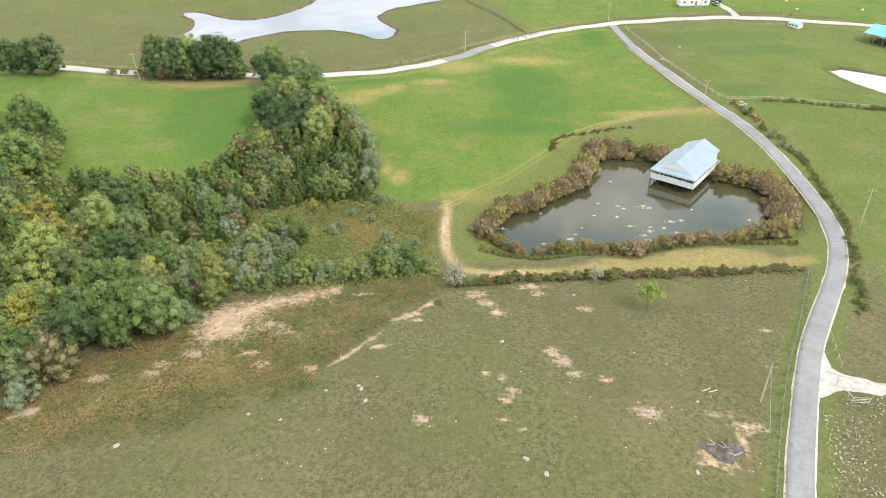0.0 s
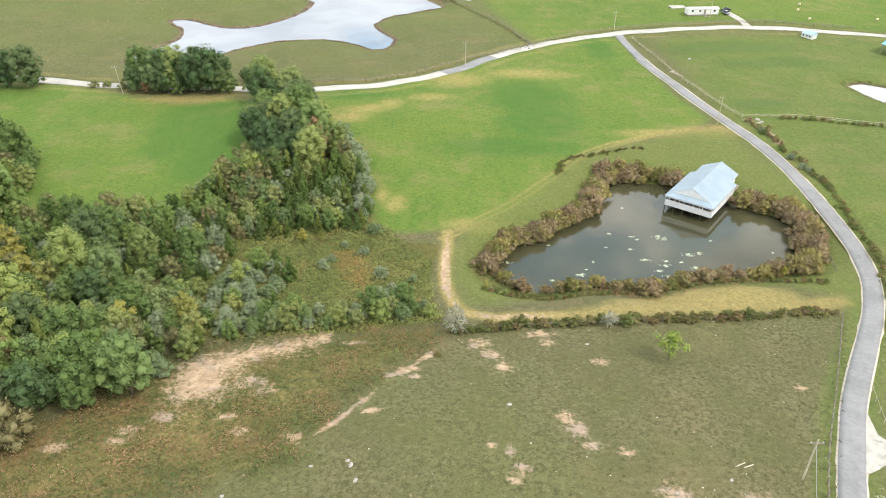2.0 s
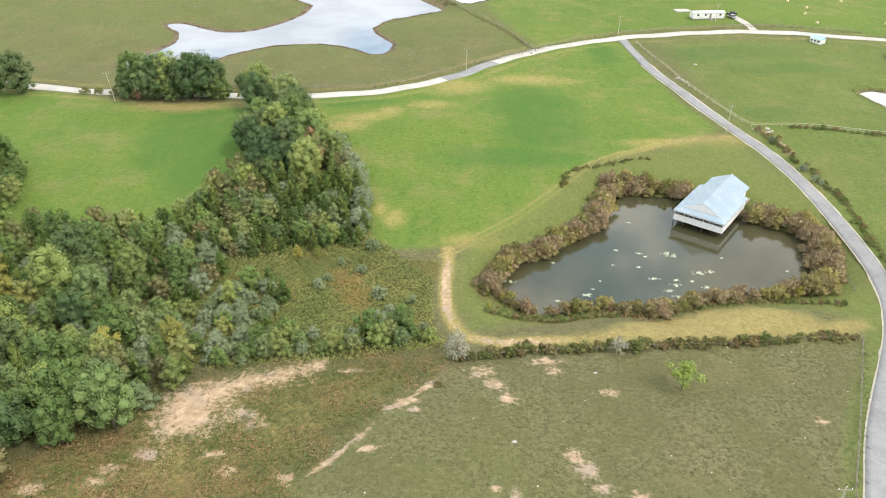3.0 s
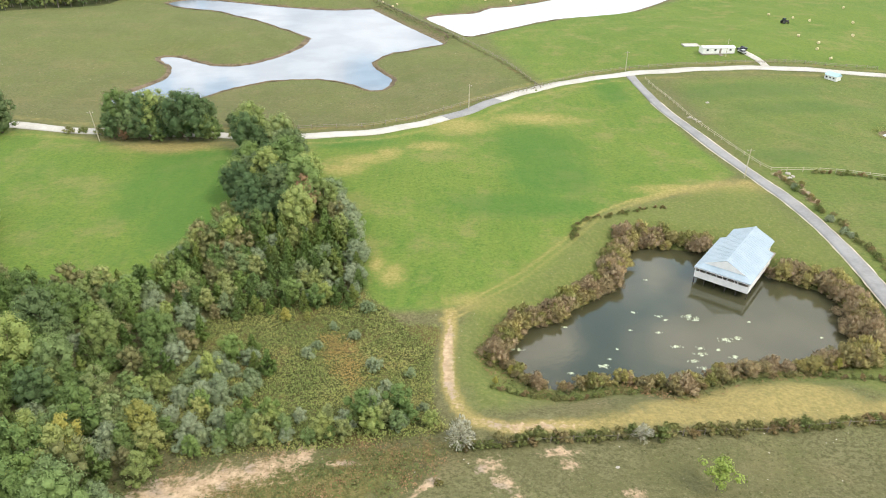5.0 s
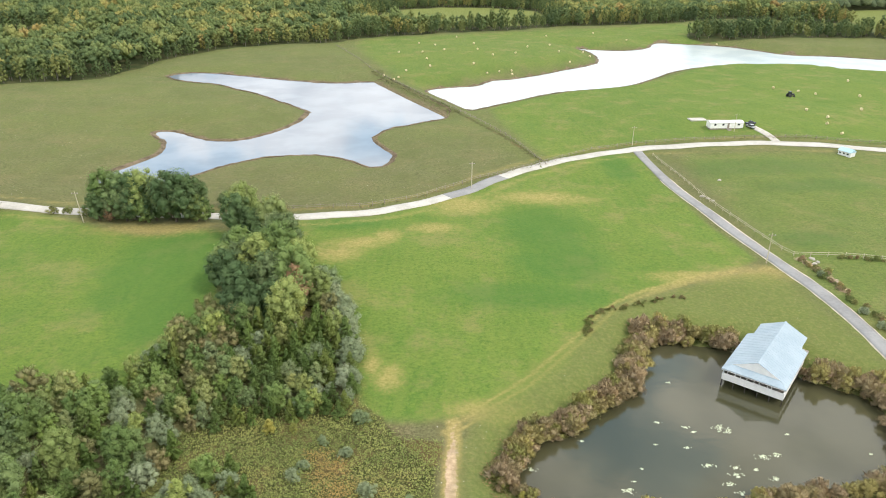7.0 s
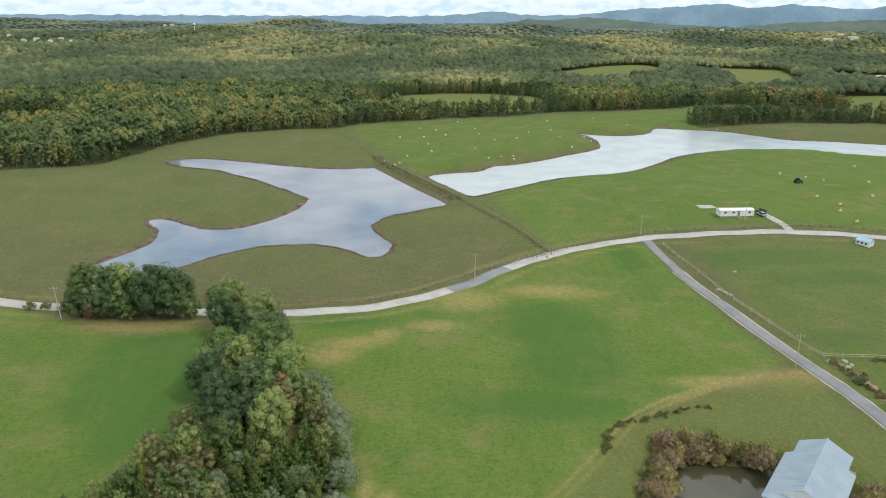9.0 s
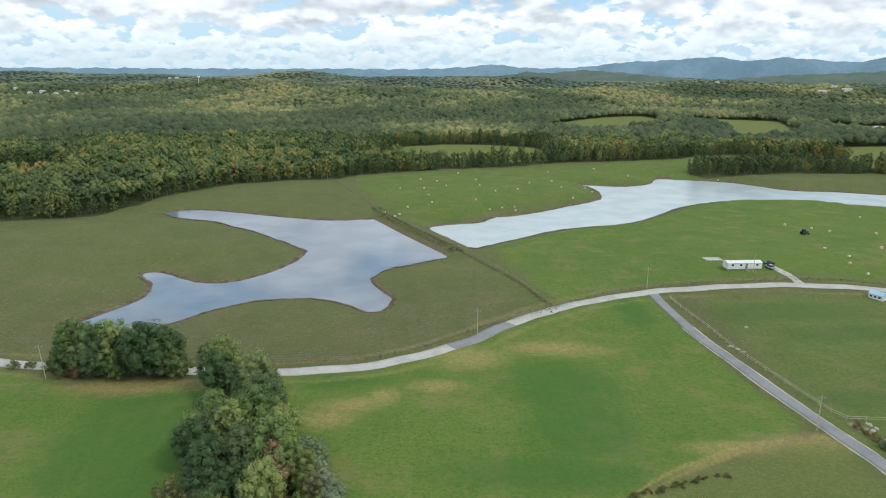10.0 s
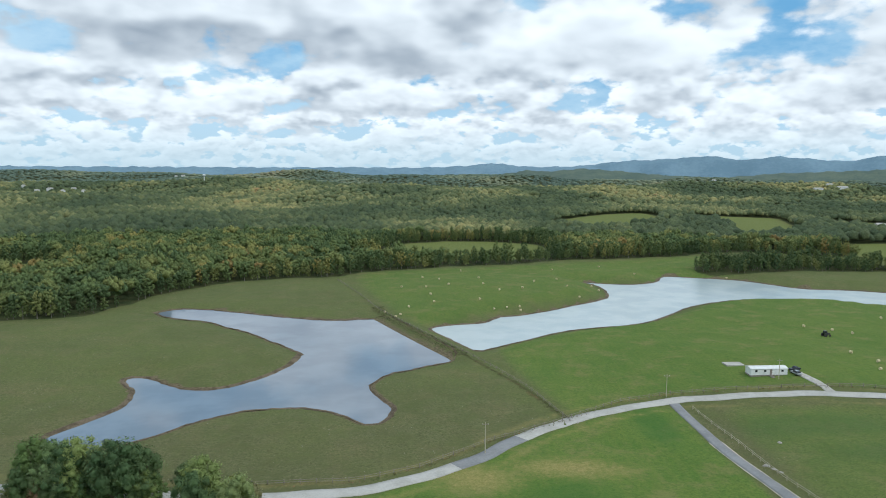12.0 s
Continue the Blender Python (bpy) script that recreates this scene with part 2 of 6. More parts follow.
LEAF_BROWN = make_leaves("twigs_brown", [(0.255, 0.200, 0.125), (0.290, 0.232, 0.150), (0.245, 0.215, 0.105), (0.295, 0.268, 0.105), (0.265, 0.205, 0.140), (0.215, 0.215, 0.080)])
LEAF_PINE = make_leaves("needles_green", [(0.080, 0.125, 0.036), (0.110, 0.160, 0.044), (0.095, 0.140, 0.048), (0.140, 0.175, 0.050)])
LEAF_TWIG = make_leaves("leaves_fading", [(0.165, 0.160, 0.078), (0.175, 0.175, 0.080), (0.150, 0.165, 0.070), (0.200, 0.180, 0.090)])
LEAF_WEED = make_leaves("leaves_weedy", [(0.125, 0.150, 0.052), (0.175, 0.180, 0.070), (0.205, 0.185, 0.085), (0.14, 0.17, 0.06), (0.19, 0.145, 0.075)])
LEAF_PALE = make_leaves("leaves_pale", [(0.30, 0.30, 0.24), (0.34, 0.33, 0.27)])
LEAF_LIME = make_leaves("leaves_lime", [(0.175, 0.225, 0.055), (0.19, 0.235, 0.06)])
BARK = worn("bark", (0.10, 0.075, 0.055), (0.17, 0.14, 0.11), 2.0, 0.9, bump=0.03)
ASPHALT = worn("asphalt_grey", (0.22, 0.22, 0.222), (0.29, 0.29, 0.29), 0.15, 0.9, bump=0.01)
CHIP = worn("road_pale", (0.40, 0.38, 0.34), (0.52, 0.50, 0.46), 0.2, 0.9, bump=0.01)
GRAVEL = worn("gravel_white", (0.36, 0.34, 0.30), (0.54, 0.51, 0.46), 0.9, 0.95, bump=0.03)
VERGE = worn("verge_dust", (0.50, 0.44, 0.33), (0.70, 0.64, 0.52), 1.2, 0.95, bump=0.03)
ROOF_BLUE = worn("roof_metal", (0.30, 0.38, 0.44), (0.36, 0.44, 0.50), 0.3, 0.4, 0.15)
SHED_BLUE = worn("roof_light_blue", (0.36, 0.56, 0.68), (0.44, 0.64, 0.76), 0.3, 0.45, 0.1)
BARN_BLUE = worn("roof_blue", (0.16, 0.44, 0.62), (0.22, 0.52, 0.70), 0.3, 0.45, 0.1)
WHITE = worn("paint_white", (0.72, 0.72, 0.70), (0.82, 0.82, 0.80), 0.8, 0.55)
DARK_GLASS = worn("window_dark", (0.02, 0.025, 0.03), (0.04, 0.045, 0.05), 0.8, 0.12, 0.0, 0.0, 0.5)
# Pile timber with the shade under the pavilion painted into its dark colour.
TIMBER_SHADED = worn("timber_shaded", (0.035, 0.030, 0.025), (0.075, 0.065, 0.055), 2.0, 0.7)
TIMBER = worn("timber_grey", (0.20, 0.17, 0.14), (0.33, 0.29, 0.25), 2.5, 0.85)
RAIL_WOOD = worn("rail_pale", (0.42, 0.38, 0.28), (0.55, 0.50, 0.38), 2.0, 0.85)
STRAW = worn("straw", (0.55, 0.46, 0.25), (0.74, 0.65, 0.42), 1.5, 0.95, bump=0.04)
DARK_METAL = worn("machine_dark", (0.03, 0.03, 0.032), (0.06, 0.055, 0.05), 1.0, 0.5)
ASH = worn("ash", (0.07, 0.06, 0.055), (0.17, 0.15, 0.13), 1.5, 0.95, bump=0.05)
LILY = worn("lily_leaves", (0.42, 0.48, 0.30), (0.62, 0.66, 0.50), 1.0, 0.6)
STONE = worn("stone_pale", (0.34, 0.31, 0.27), (0.46, 0.43, 0.38), 1.2, 0.9, bump=0.04)
# Blue distance haze is mixed into the ridge's colour, faintly into the hill's.
RIDGE = worn("ridge_forest_hazed", (0.150, 0.240, 0.305), (0.200, 0.300, 0.370), 0.006, 1.0)
HILL = worn("hill_forest_hazed", (0.085, 0.125, 0.105), (0.135, 0.170, 0.125), 0.012, 1.0)
BARK_PALE = worn("bark_pale", (0.16, 0.14, 0.115), (0.27, 0.24, 0.20), 0.5, 0.9)
BANK = worn("bank_earth", (0.075, 0.056, 0.032), (0.19, 0.145, 0.095), 0.22, 0.95, bump=0.05)


# ---- helpers for meshes ----
def mesh_of(name, verts, faces, material):
    me = bpy.data.meshes.new(name)
    verts = np.asarray(verts, float)
    if isinstance(faces, np.ndarray):
        k = faces.shape[1]
        me.vertices.add(len(verts))
        me.vertices.foreach_set("co", verts.ravel())
        me.loops.add(faces.size)
        me.loops.foreach_set("vertex_index", faces.ravel().astype(np.int32))
        me.polygons.add(len(faces))
        me.polygons.foreach_set("loop_start", np.arange(0, faces.size, k, dtype=np.int32))
        me.update(calc_edges=True)
    else:
        me.from_pydata(verts.tolist(), [], faces)
    me.materials.append(material)
    return me


def part(name, data, material, parent, label=""):
    """Links a bmesh or mesh as ONE mesh object under a thing."""
    if isinstance(data, bmesh.types.BMesh):
        me = bpy.data.meshes.new(name)
        data.to_mesh(me)
        data.free()
        me.materials.append(material)
        data = me
    ob = new(name, data)
    ob.parent = parent
    return tagged(ob, label)


def boxes(*items, bevel=0.0):
    """A bmesh of boxes, each (x0, y0, z0, x1, y1, z1)."""
    bm = bmesh.new()
    for x0, y0, z0, x1, y1, z1 in items:
        m = Matrix.Translation(((x0 + x1) / 2, (y0 + y1) / 2, (z0 + z1) / 2)) @ Matrix.Diagonal((x1 - x0, y1 - y0, z1 - z0, 1))
        bmesh.ops.create_cube(bm, size=1, matrix=m)
    if bevel:
        bmesh.ops.bevel(bm, geom=bm.edges[:], offset=bevel, segments=1, affect="EDGES")
    return bm


def rod(a, b, r, sides=6, r2=None, bm=None):
    """A bmesh of a tapered round bar from a to b."""
    bm = bm or bmesh.new()
    a, b = Vector(a), Vector(b)
    turn = (b - a).to_track_quat("Z", "Y").to_matrix().to_4x4()
    bmesh.ops.create_cone(bm, cap_ends=True, segments=sides, radius1=r, radius2=r if r2 is None else r2, depth=(b - a).length,
                          matrix=Matrix.Translation((a + b) / 2) @ turn)
    return bm


def solid(verts, faces):
    bm = bmesh.new()
    vs = [bm.verts.new(v) for v in verts]
    for f in faces:
        bm.faces.new([vs[i] for i in f])
    bmesh.ops.recalc_face_normals(bm, faces=bm.faces[:])
    return bm


def thing(name, m, label, category, group=""):
    ob = new(name)
    ob.matrix_basis = m
    return tagged(ob, label, category, group)



# ---- outlines of water and roads, and the height of the land ----
LAKE = [(-121, 284), (-116, 296), (-111, 311), (-114, 327), (-124, 342), (-116, 344), (-104, 335), (-91, 330), (-80, 336), (-71, 350), (-66, 365), (-65, 380), (-72, 390), (-84, 403), (-95, 416), (-104, 424.5), (-113, 431), (-126, 443.5), (-140.5, 449), (-153, 455), (-162, 465), (-160.5, 471), (-151.5, 476), (-136.5, 475), (-113, 465.5), (-93, 457.5), (-65, 449), (-45, 453), (-33, 451), (-15, 414), (0.5, 377), (-13, 362), (-25, 352), (-30, 340), (-30, 332), (-24, 319), (-21, 313), (-22, 302), (-26, 297), (-31, 300), (-37, 306), (-48, 312), (-63, 311), (-74, 305), (-84, 295), (-90, 286), (-103, 275), (-117, 276)]
FAR_LAKE = [(10, 400), (-1, 423), (-11, 444), (2, 454), (17, 459), (28, 475), (37, 478), (57, 493), (77, 512), (95, 528), (105, 546), (107, 579), (101, 597), (94, 605), (113, 595), (133, 593), (153, 604), (168, 631), (191, 626), (221, 613), (249, 579), (278, 573), (307, 562), (420, 520), (400, 470), (275, 509), (261, 514), (249, 525), (227, 533), (190, 534), (168, 525), (147, 510), (132, 492), (112, 469), (96, 457), (76, 449), (56, 439), (36, 421), (18, 404)]
POND = [(11, 139), (15, 147), (22, 151), (29, 156), (34.5, 161.5), (38, 167), (40.5, 174.5), (43.5, 179.5), (49, 180), (57, 178), (63.5, 176.5), (70, 168), (74.5, 164), (80, 160.5), (80.5, 153), (78, 145), (74.5, 139.5), (66, 136), (57, 135.5), (48, 133.5), (40.5, 130), (34, 131.5), (27, 131), (19.5, 129.5), (13.5, 132.5)]
SMALL_POND = [(137.5, 247), (143, 249), (149, 245), (154, 241), (166, 236), (170, 222), (160, 214), (148, 219), (145, 223.5), (143, 227.5), (139.7, 234.5), (138, 243)]
MAIN_ROAD = [(-420, 300), (-250, 270), (-170, 257), (-148, 254.5), (-121, 249), (-84, 245.5), (-50, 244), (-39, 244.5), (-26, 246.5), (-16, 251), (-9, 256), (0, 263), (8.5, 270.5), (18, 282), (28.5, 292), (44.5, 303), (58.5, 310), (73, 315.5), (92, 318), (114, 319.4), (135, 317.5), (152, 315.3), (170, 312), (230, 296), (420, 225)]
DRIVE = [(73.6, 313), (75.3, 281), (77.4, 262), (79.8, 247.5), (81.5, 238.4), (83.8, 227), (85, 219.5), (86.6, 209), (88, 201.5), (89.2, 192.4), (89.8, 183.5), (89.9, 172.7), (89.8, 162.7), (89.4, 154), (88.2, 144.5), (87, 138), (85.2, 131), (82.4, 124.5), (78.6, 117.4), (74.2, 110.6), (67.5, 100.7), (61.6, 91.5), (56.5, 82.2), (52.6, 74.5), (49.1, 67.6), (45.5, 59.7), (37, 40), (25, 0), (10, -60)]


def sig(v):
    return 1 / (1 + np.exp(-np.clip(v, -40, 40)))


def ease(v):
    v = np.clip(v, 0, 1)
    return v * v * (3 - 2 * v)


def bell(x, y, cx, cy, rx, ry):
    return np.exp(-(((x - cx) / rx) ** 2) - ((y - cy) / ry) ** 2)


def smooth_line(pts, step, closed):
    """A Catmull-Rom curve through the points, cut into steps of about that length."""
    p, out = [np.array(q, float) for q in pts], []
    n = len(p)
    for i in range(n if closed else n - 1):
        if closed:
            a, b, c, d = p[i - 1], p[i], p[(i + 1) % n], p[(i + 2) % n]
        else:
            a, b, c, d = p[max(i - 1, 0)], p[i], p[i + 1], p[min(i + 2, n - 1)]
        k = max(1, int(np.linalg.norm(c - b) / step))
        for s in np.arange(k) / k:
            out.append(0.5 * (2 * b + (c - a) * s + (2 * a - 5 * b + 4 * c - d) * s**2 + (3 * b - a - 3 * c + d) * s**3))
    if not closed:
        out.append(p[-1])
    return np.array(out)


def inside_distance(x, y, poly):
    """Distance to a closed outline, negative inside it."""
    x, y = np.asarray(x, float), np.asarray(y, float)
    best, flip = np.full(x.shape, 1e18), np.zeros(x.shape, bool)
    q = np.roll(poly, -1, axis=0)
    for (ax, ay), (bx, by) in zip(poly, q):
        dx, dy = bx - ax, by - ay
        s = np.clip(((x - ax) * dx + (y - ay) * dy) / (dx * dx + dy * dy + 1e-12), 0, 1)
        best = np.minimum(best, (x - ax - s * dx) ** 2 + (y - ay - s * dy) ** 2)
        if ay != by:
            flip ^= ((ay > y) != (by > y)) & (x < dx * (y - ay) / dy + ax)
    return np.where(flip, -1, 1) * np.sqrt(best)


def line_distance(x, y, pts):
    """Distance to an open line."""
    best = np.full(np.shape(x), 1e18)
    for (ax, ay), (bx, by) in zip(pts[:-1], pts[1:]):
        dx, dy = bx - ax, by - ay
        s = np.clip(((x - ax) * dx + (y - ay) * dy) / (dx * dx + dy * dy + 1e-12), 0, 1)
        best = np.minimum(best, (x - ax - s * dx) ** 2 + (y - ay - s * dy) ** 2)
    return np.sqrt(best)


def ruffled(line, much):
    """An outline with small bays and points."""
    k = np.arange(len(line))
    out = line - line.mean(0)
    out /= np.linalg.norm(out, axis=1)[:, None]
    return line + out * (much * (np.sin(k * 1.3) * np.sin(k * 0.37 + 1) + 0.6 * np.sin(k * 2.9 + 0.4)))[:, None]


WATERS = [  # outline, level, width of the bank, box
    (ruffled(smooth_line(LAKE, 2.5, True), 0.5), 0.0, 16.0),
    (ruffled(smooth_line(FAR_LAKE, 4, True), 0.5), -3.0, 20.0),
    (ruffled(smooth_line(POND, 1.5, True), 0.3), -1.0, 9.0),
    (smooth_line(SMALL_POND, 4, True), 2.6, 8.0),
]
DAM = [(-45, 476), (-33, 451), (-14, 413), (5, 377), (22, 338), (36, 297)]


def land(x, y):
    x, y = np.asarray(x, float), np.asarray(y, float)
    z = 1.5 + 7.5 * sig((100 - y) / 10) * np.exp(-(((x - 5) / 62) ** 2))
    z += 1.6 * bell(x, y, 0, 215, 50, 30)
    z -= 2.2 * bell(x, y, -38, 142, 42, 24)
    z += 2.4 * sig((x - 100) / 8) * sig((y - 110) / 20) * sig((300 - y) / 25)
    z += 4.2 * bell(x, y, 135, 358, 60, 45) + 3.5 * bell(x, y, 230, 420, 90, 60)
    z += 3.0 * bell(x, y, -180, 390, 70, 60) + 2.0 * bell(x, y, -95, 385, 30, 35)
    z += 3.2 * bell(x, y, 25, 545, 60, 60) + 1.5 * bell(x, y, -90, 520, 70, 40)
    d = np.hypot(x, y - 70)
    z += 42 * ease((d - 900) / 3800) ** 1.25
    far = ease((d - 600) / 900)
    z += far * ((9 + 11 * ease((d - 1200) / 900)) * np.sin(x / 310 + 1.3) * np.sin(y / 260 + 0.4) + 7 * np.sin(x / 140 + y / 210) + 4 * np.sin(x / 95 - y / 120 + 2))
    z += 0.25 * np.sin(x / 9 + 1.7) * np.sin(y / 11) + 0.12 * np.sin(x / 3.7 + y / 5.1)
    return z


def height(x, y):
    x, y = np.asarray(x, float), np.asarray(y, float)
    z = land(x, y)
    for poly, level, bank in WATERS:
        lo, hi = poly.min(0) - bank - 5, poly.max(0) + bank + 5
        box = (x > lo[0]) & (x < hi[0]) & (y > lo[1]) & (y < hi[1])
        if not box.any():
            continue
        sd, zb = inside_distance(x[box], y[box], poly), z[box]
        shore = level + 0.32 * ease(sd / 1.6) + (zb - level - 0.32) * ease((sd - 0.8) / bank)
        z[box] = np.where(sd > 0, shore, level + np.maximum(sd * 0.35, -1.6))
    box = (x > -70) & (x < 60) & (y > 270) & (y < 500)
    if box.any():
        ridge = 1.6 - 0.33 * np.maximum(line_distance(x[box], y[box], DAM) - 2.0, 0)
        z[box] = np.maximum(z[box], ridge)
    return z


def ground_z(x, y):
    return float(height(np.array([x], float), np.array([y], float))[0])


# ---- the ground: one sheet to the horizon ----
HAYFIELD = [(-49, 241.5), (-25.5, 243.5), (-9, 254), (17.5, 279), (44, 300), (71, 310.5), (73.2, 284), (76.5, 244), (80, 226), (81, 217), (71, 210), (54, 201.5), (39.5, 192), (31, 182.5), (24, 169), (11.5, 156), (1, 151), (-6, 150.3), (-10.5, 150.5), (-15.5, 153), (-17.5, 160), (-22, 177.5), (-33, 206), (-41.5, 220)]
WEST_FIELD = [(-300, 262), (-147, 250), (-111, 241), (-87, 231), (-62, 233), (-52, 196), (-50, 178), (-55, 164), (-62, 152), (-90, 150), (-130, 156), (-300, 170)]
NORTH_FIELD = [(38, 302), (58, 314), (92, 323), (170, 318), (420, 235), (500, 420), (300, 505), (190, 530), (130, 485), (76, 446), (20, 402)]
BALE_FIELD = [(-30, 455), (-5, 450), (30, 480), (100, 540), (106, 590), (140, 598), (240, 640), (260, 745), (150, 700), (0, 640), (-70, 600)]
BRUSH = [(-49, 147), (-35, 156), (-17, 157), (-8, 146), (-1, 145), (-2.5, 134), (-2, 122), (0.5, 116), (-8.4, 114), (-16, 112), (-28, 111), (-38, 110), (-48, 115)]
SCRUB = [(-75, 78), (-57, 93), (-45, 106), (-32, 111), (-20, 112), (-2.5, 115), (2.5, 113), (-2, 106), (-8, 98), (-14.5, 89), (-18, 80), (-30, 74), (-45, 70), (-63, 68)]
SOUTH_LAWN = [(7.5, 118), (20, 119), (28.5, 121), (40, 128), (51.5, 130.5), (61, 131), (67, 128), (70, 124.5), (77.5, 125.5), (77.5, 121.5), (73, 119.5), (62, 118), (41.5, 117), (21, 115), (7.5, 114.5)]
WEST_TRACK = [(1, 150), (1, 145.5), (0.3, 134.5), (0.9, 127), (2.8, 120.8), (5.4, 118.2), (10, 116.6), (21.7, 117.5)]
HAY_TRACK = [(0.4, 147.8), (6.7, 153.8), (15.3, 162.1), (23.5, 171.7), (31.2, 181.5), (40.5, 192.8), (58.5, 204), (71, 208.8), (82, 210.5)]
SCAR = [(-42.4, 103.7), (-37.7, 105.6), (-32.9, 107.3), (-26.5, 108.8), (-20.4, 110.8), (-21.4, 107.2), (-27.9, 104.5), (-32.4, 103.4), (-33.7, 99.8), (-33.2, 94.5), (-37.0, 93.0), (-40.5, 92.4), (-42.8, 95.7)]
GULLY = [(-1.5, 104.8), (-4.3, 101.4), (-8.3, 97.5), (-9.8, 94.4), (-11.3, 91.5), (-12.8, 89.6), (-15.0, 86.8), (-16.4, 85.2), (-20, 82)]
DITCH = [(92.4, 216.7), (93.4, 212.3), (94.1, 207.8), (94.4, 202.7), (94.2, 198.0)]
# bare soil: x, y, reach along x, reach along y
BARE_SCAR = [(-30.5, 97.5, 2.4, 1.6), (-27.4, 95.1, 1.6, 1.3), (-45.2, 87.0, 1.6, 0.9), (-46.2, 84.8, 1.6, 0.7), (-31.8, 89, 1.4, 0.7), (-21, 83.9, 1.1, 1.0), (-28.8, 85.7, 1.3, 0.8), (-41, 89.5, 1.8, 1.0), (-54.2, 84, 2.0, 0.9), (-20.6, 110, 1.2, 1.8), (-15.2, 108.5, 2.6, 0.5), (-5.5, 99.8, 1.6, 0.7), (-7.5, 98.2, 1.3, 0.7), (-10.6, 88.5, 1.3, 0.5), (-4.6, 97.3, 1.2, 0.4), (-63, 77, 2, 1)]
BARE_PASTURE = [(5.9, 107.8, 1.9, 1.6), (7.7, 104.1, 1.6, 1.8), (9.7, 100, 1.3, 1.4), (16.3, 110.7, 2.2, 1.2), (17.5, 108, 1.2, 1.2), (25.5, 102.2, 1.6, 0.9), (17.4, 87.3, 1.3, 1.4), (18.5, 84.5, 1.6, 1.4), (20.4, 81.6, 1.7, 1.0), (10.2, 77, 1.1, 1.2), (6.5, 81.1, 1.0, 0.7), (8.9, 79.8, 0.8, 1.0), (25, 80.6, 1.3, 0.8), (9.3, 75.2, 1.0, 0.8), (8.6, 70.8, 0.8, 0.6), (11.3, 69.2, 0.8, 0.5), (43.2, 71.5, 2.4, 0.9), (41.5, 68.5, 0.7, 2.0), (35.2, 64.5, 1.8, 1.0), (40, 74, 1.8, 0.5), (-3, 71, 1.1, 1.0), (56, 97, 1.4, 0.7), (29.5, 73.5, 2.0, 1.5), (36.5, 65, 2.4, 1.6)]
DRY_SPOTS = [(-16.6, 228, 4, 5), (-28.7, 217, 6, 5), (-3.4, 234, 7, 4), (-24, 224, 8, 4), (-11.4, 163.5, 2.5, 4), (-15, 168, 2, 4), (5, 255, 10, 8), (-82, 234.5, 17, 4.2), (62, 206, 12, 3), (8, 153, 8, 3), (78, 208, 8, 5), (30, 262, 14, 6)]
LUSH_SPOTS = [(28, 234, 12, 16), (31, 214, 9, 12), (25, 211, 8, 10), (62, 296, 5, 16), (-30, 238, 12, 4), (-60, 205, 4, 18), (20, 195, 18, 6), (-72, 214, 14, 26), (-64, 190, 8, 16), (110, 292, 26, 8), (125, 272, 20, 6), (100, 228, 8, 5)]
FIELDS = [[(-66, 692), (-44, 832), (-5, 856), (41, 858), (92, 832), (86, 716), (20, 692)],
          [(150, 1170), (285, 1320), (345, 1335), (330, 1180), (285, 1080), (230, 1020), (195, 1000)],
          [(375, 1250), (470, 1310), (585, 1345), (530, 1180), (470, 1020), (400, 930), (350, 930), (385, 1040), (405, 1137), (385, 1180)],
          [(405, 830), (500, 832), (440, 700), (380, 690)], [(-372, 645), (-318, 648), (-300, 590), (-333, 560)],
          [(640, 1320), (709, 1235), (760, 1200), (610, 900), (540, 960)]]
WOOD_EDGE = [(-900, 330), (-420, 380), (-300, 405), (-231, 425), (-206, 433), (-190, 441), (-186, 470), (-184, 490), (-178, 515), (-149, 563), (-113, 580), (-81, 587), (-67, 612), (-4, 643), (51, 663), (104, 696), (157, 707), (215, 731), (249, 760), (300, 770), (420, 700), (900, 600)]
COPSE = [(196, 634), (235, 628), (270, 634), (345, 634), (470, 620), (480, 660), (330, 676), (250, 680), (205, 664)]


def spread(lo, hi, fine_lo, fine_hi, step, growth, most):
    """Coordinates set closely between fine_lo and fine_hi and ever wider beyond."""
    mid = list(np.arange(fine_lo, fine_hi + step, step))
    for sign, end in ((1, hi), (-1, lo)):
        s, at = step, mid[-1] if sign > 0 else mid[0]
        while sign * (end - at) > 0:
            s = min(s * growth, most)
            at += sign * s
            mid = mid + [at] if sign > 0 else [at] + mid
    return np.array(mid)


def spots(x, y, rows):
    out = np.zeros_like(x)
    for cx, cy, rx, ry in rows:
        out = np.maximum(out, np.exp(-0.45 * (((x - cx) / rx) ** 2 + ((y - cy) / ry) ** 2)))
    return out


def in_poly(x, y, pts, soft=1.5, step=6):
    return sig(-inside_distance(x, y, smooth_line(pts, step, True)) / soft)


def wooded(x, y):
    """Where the far woods stand: past the edge of the fields, and in the copse, but not in the clearings."""
    ex, ey = np.array(WOOD_EDGE).T
    out = sig((y - np.interp(x, ex, ey) - 3) / 2.0)
    out = np.maximum(out, in_poly(x, y, COPSE, 2.0, 12))
    for f in FIELDS:
        out = out * (1 - in_poly(x, y, f, 3.0, 30))
    return out


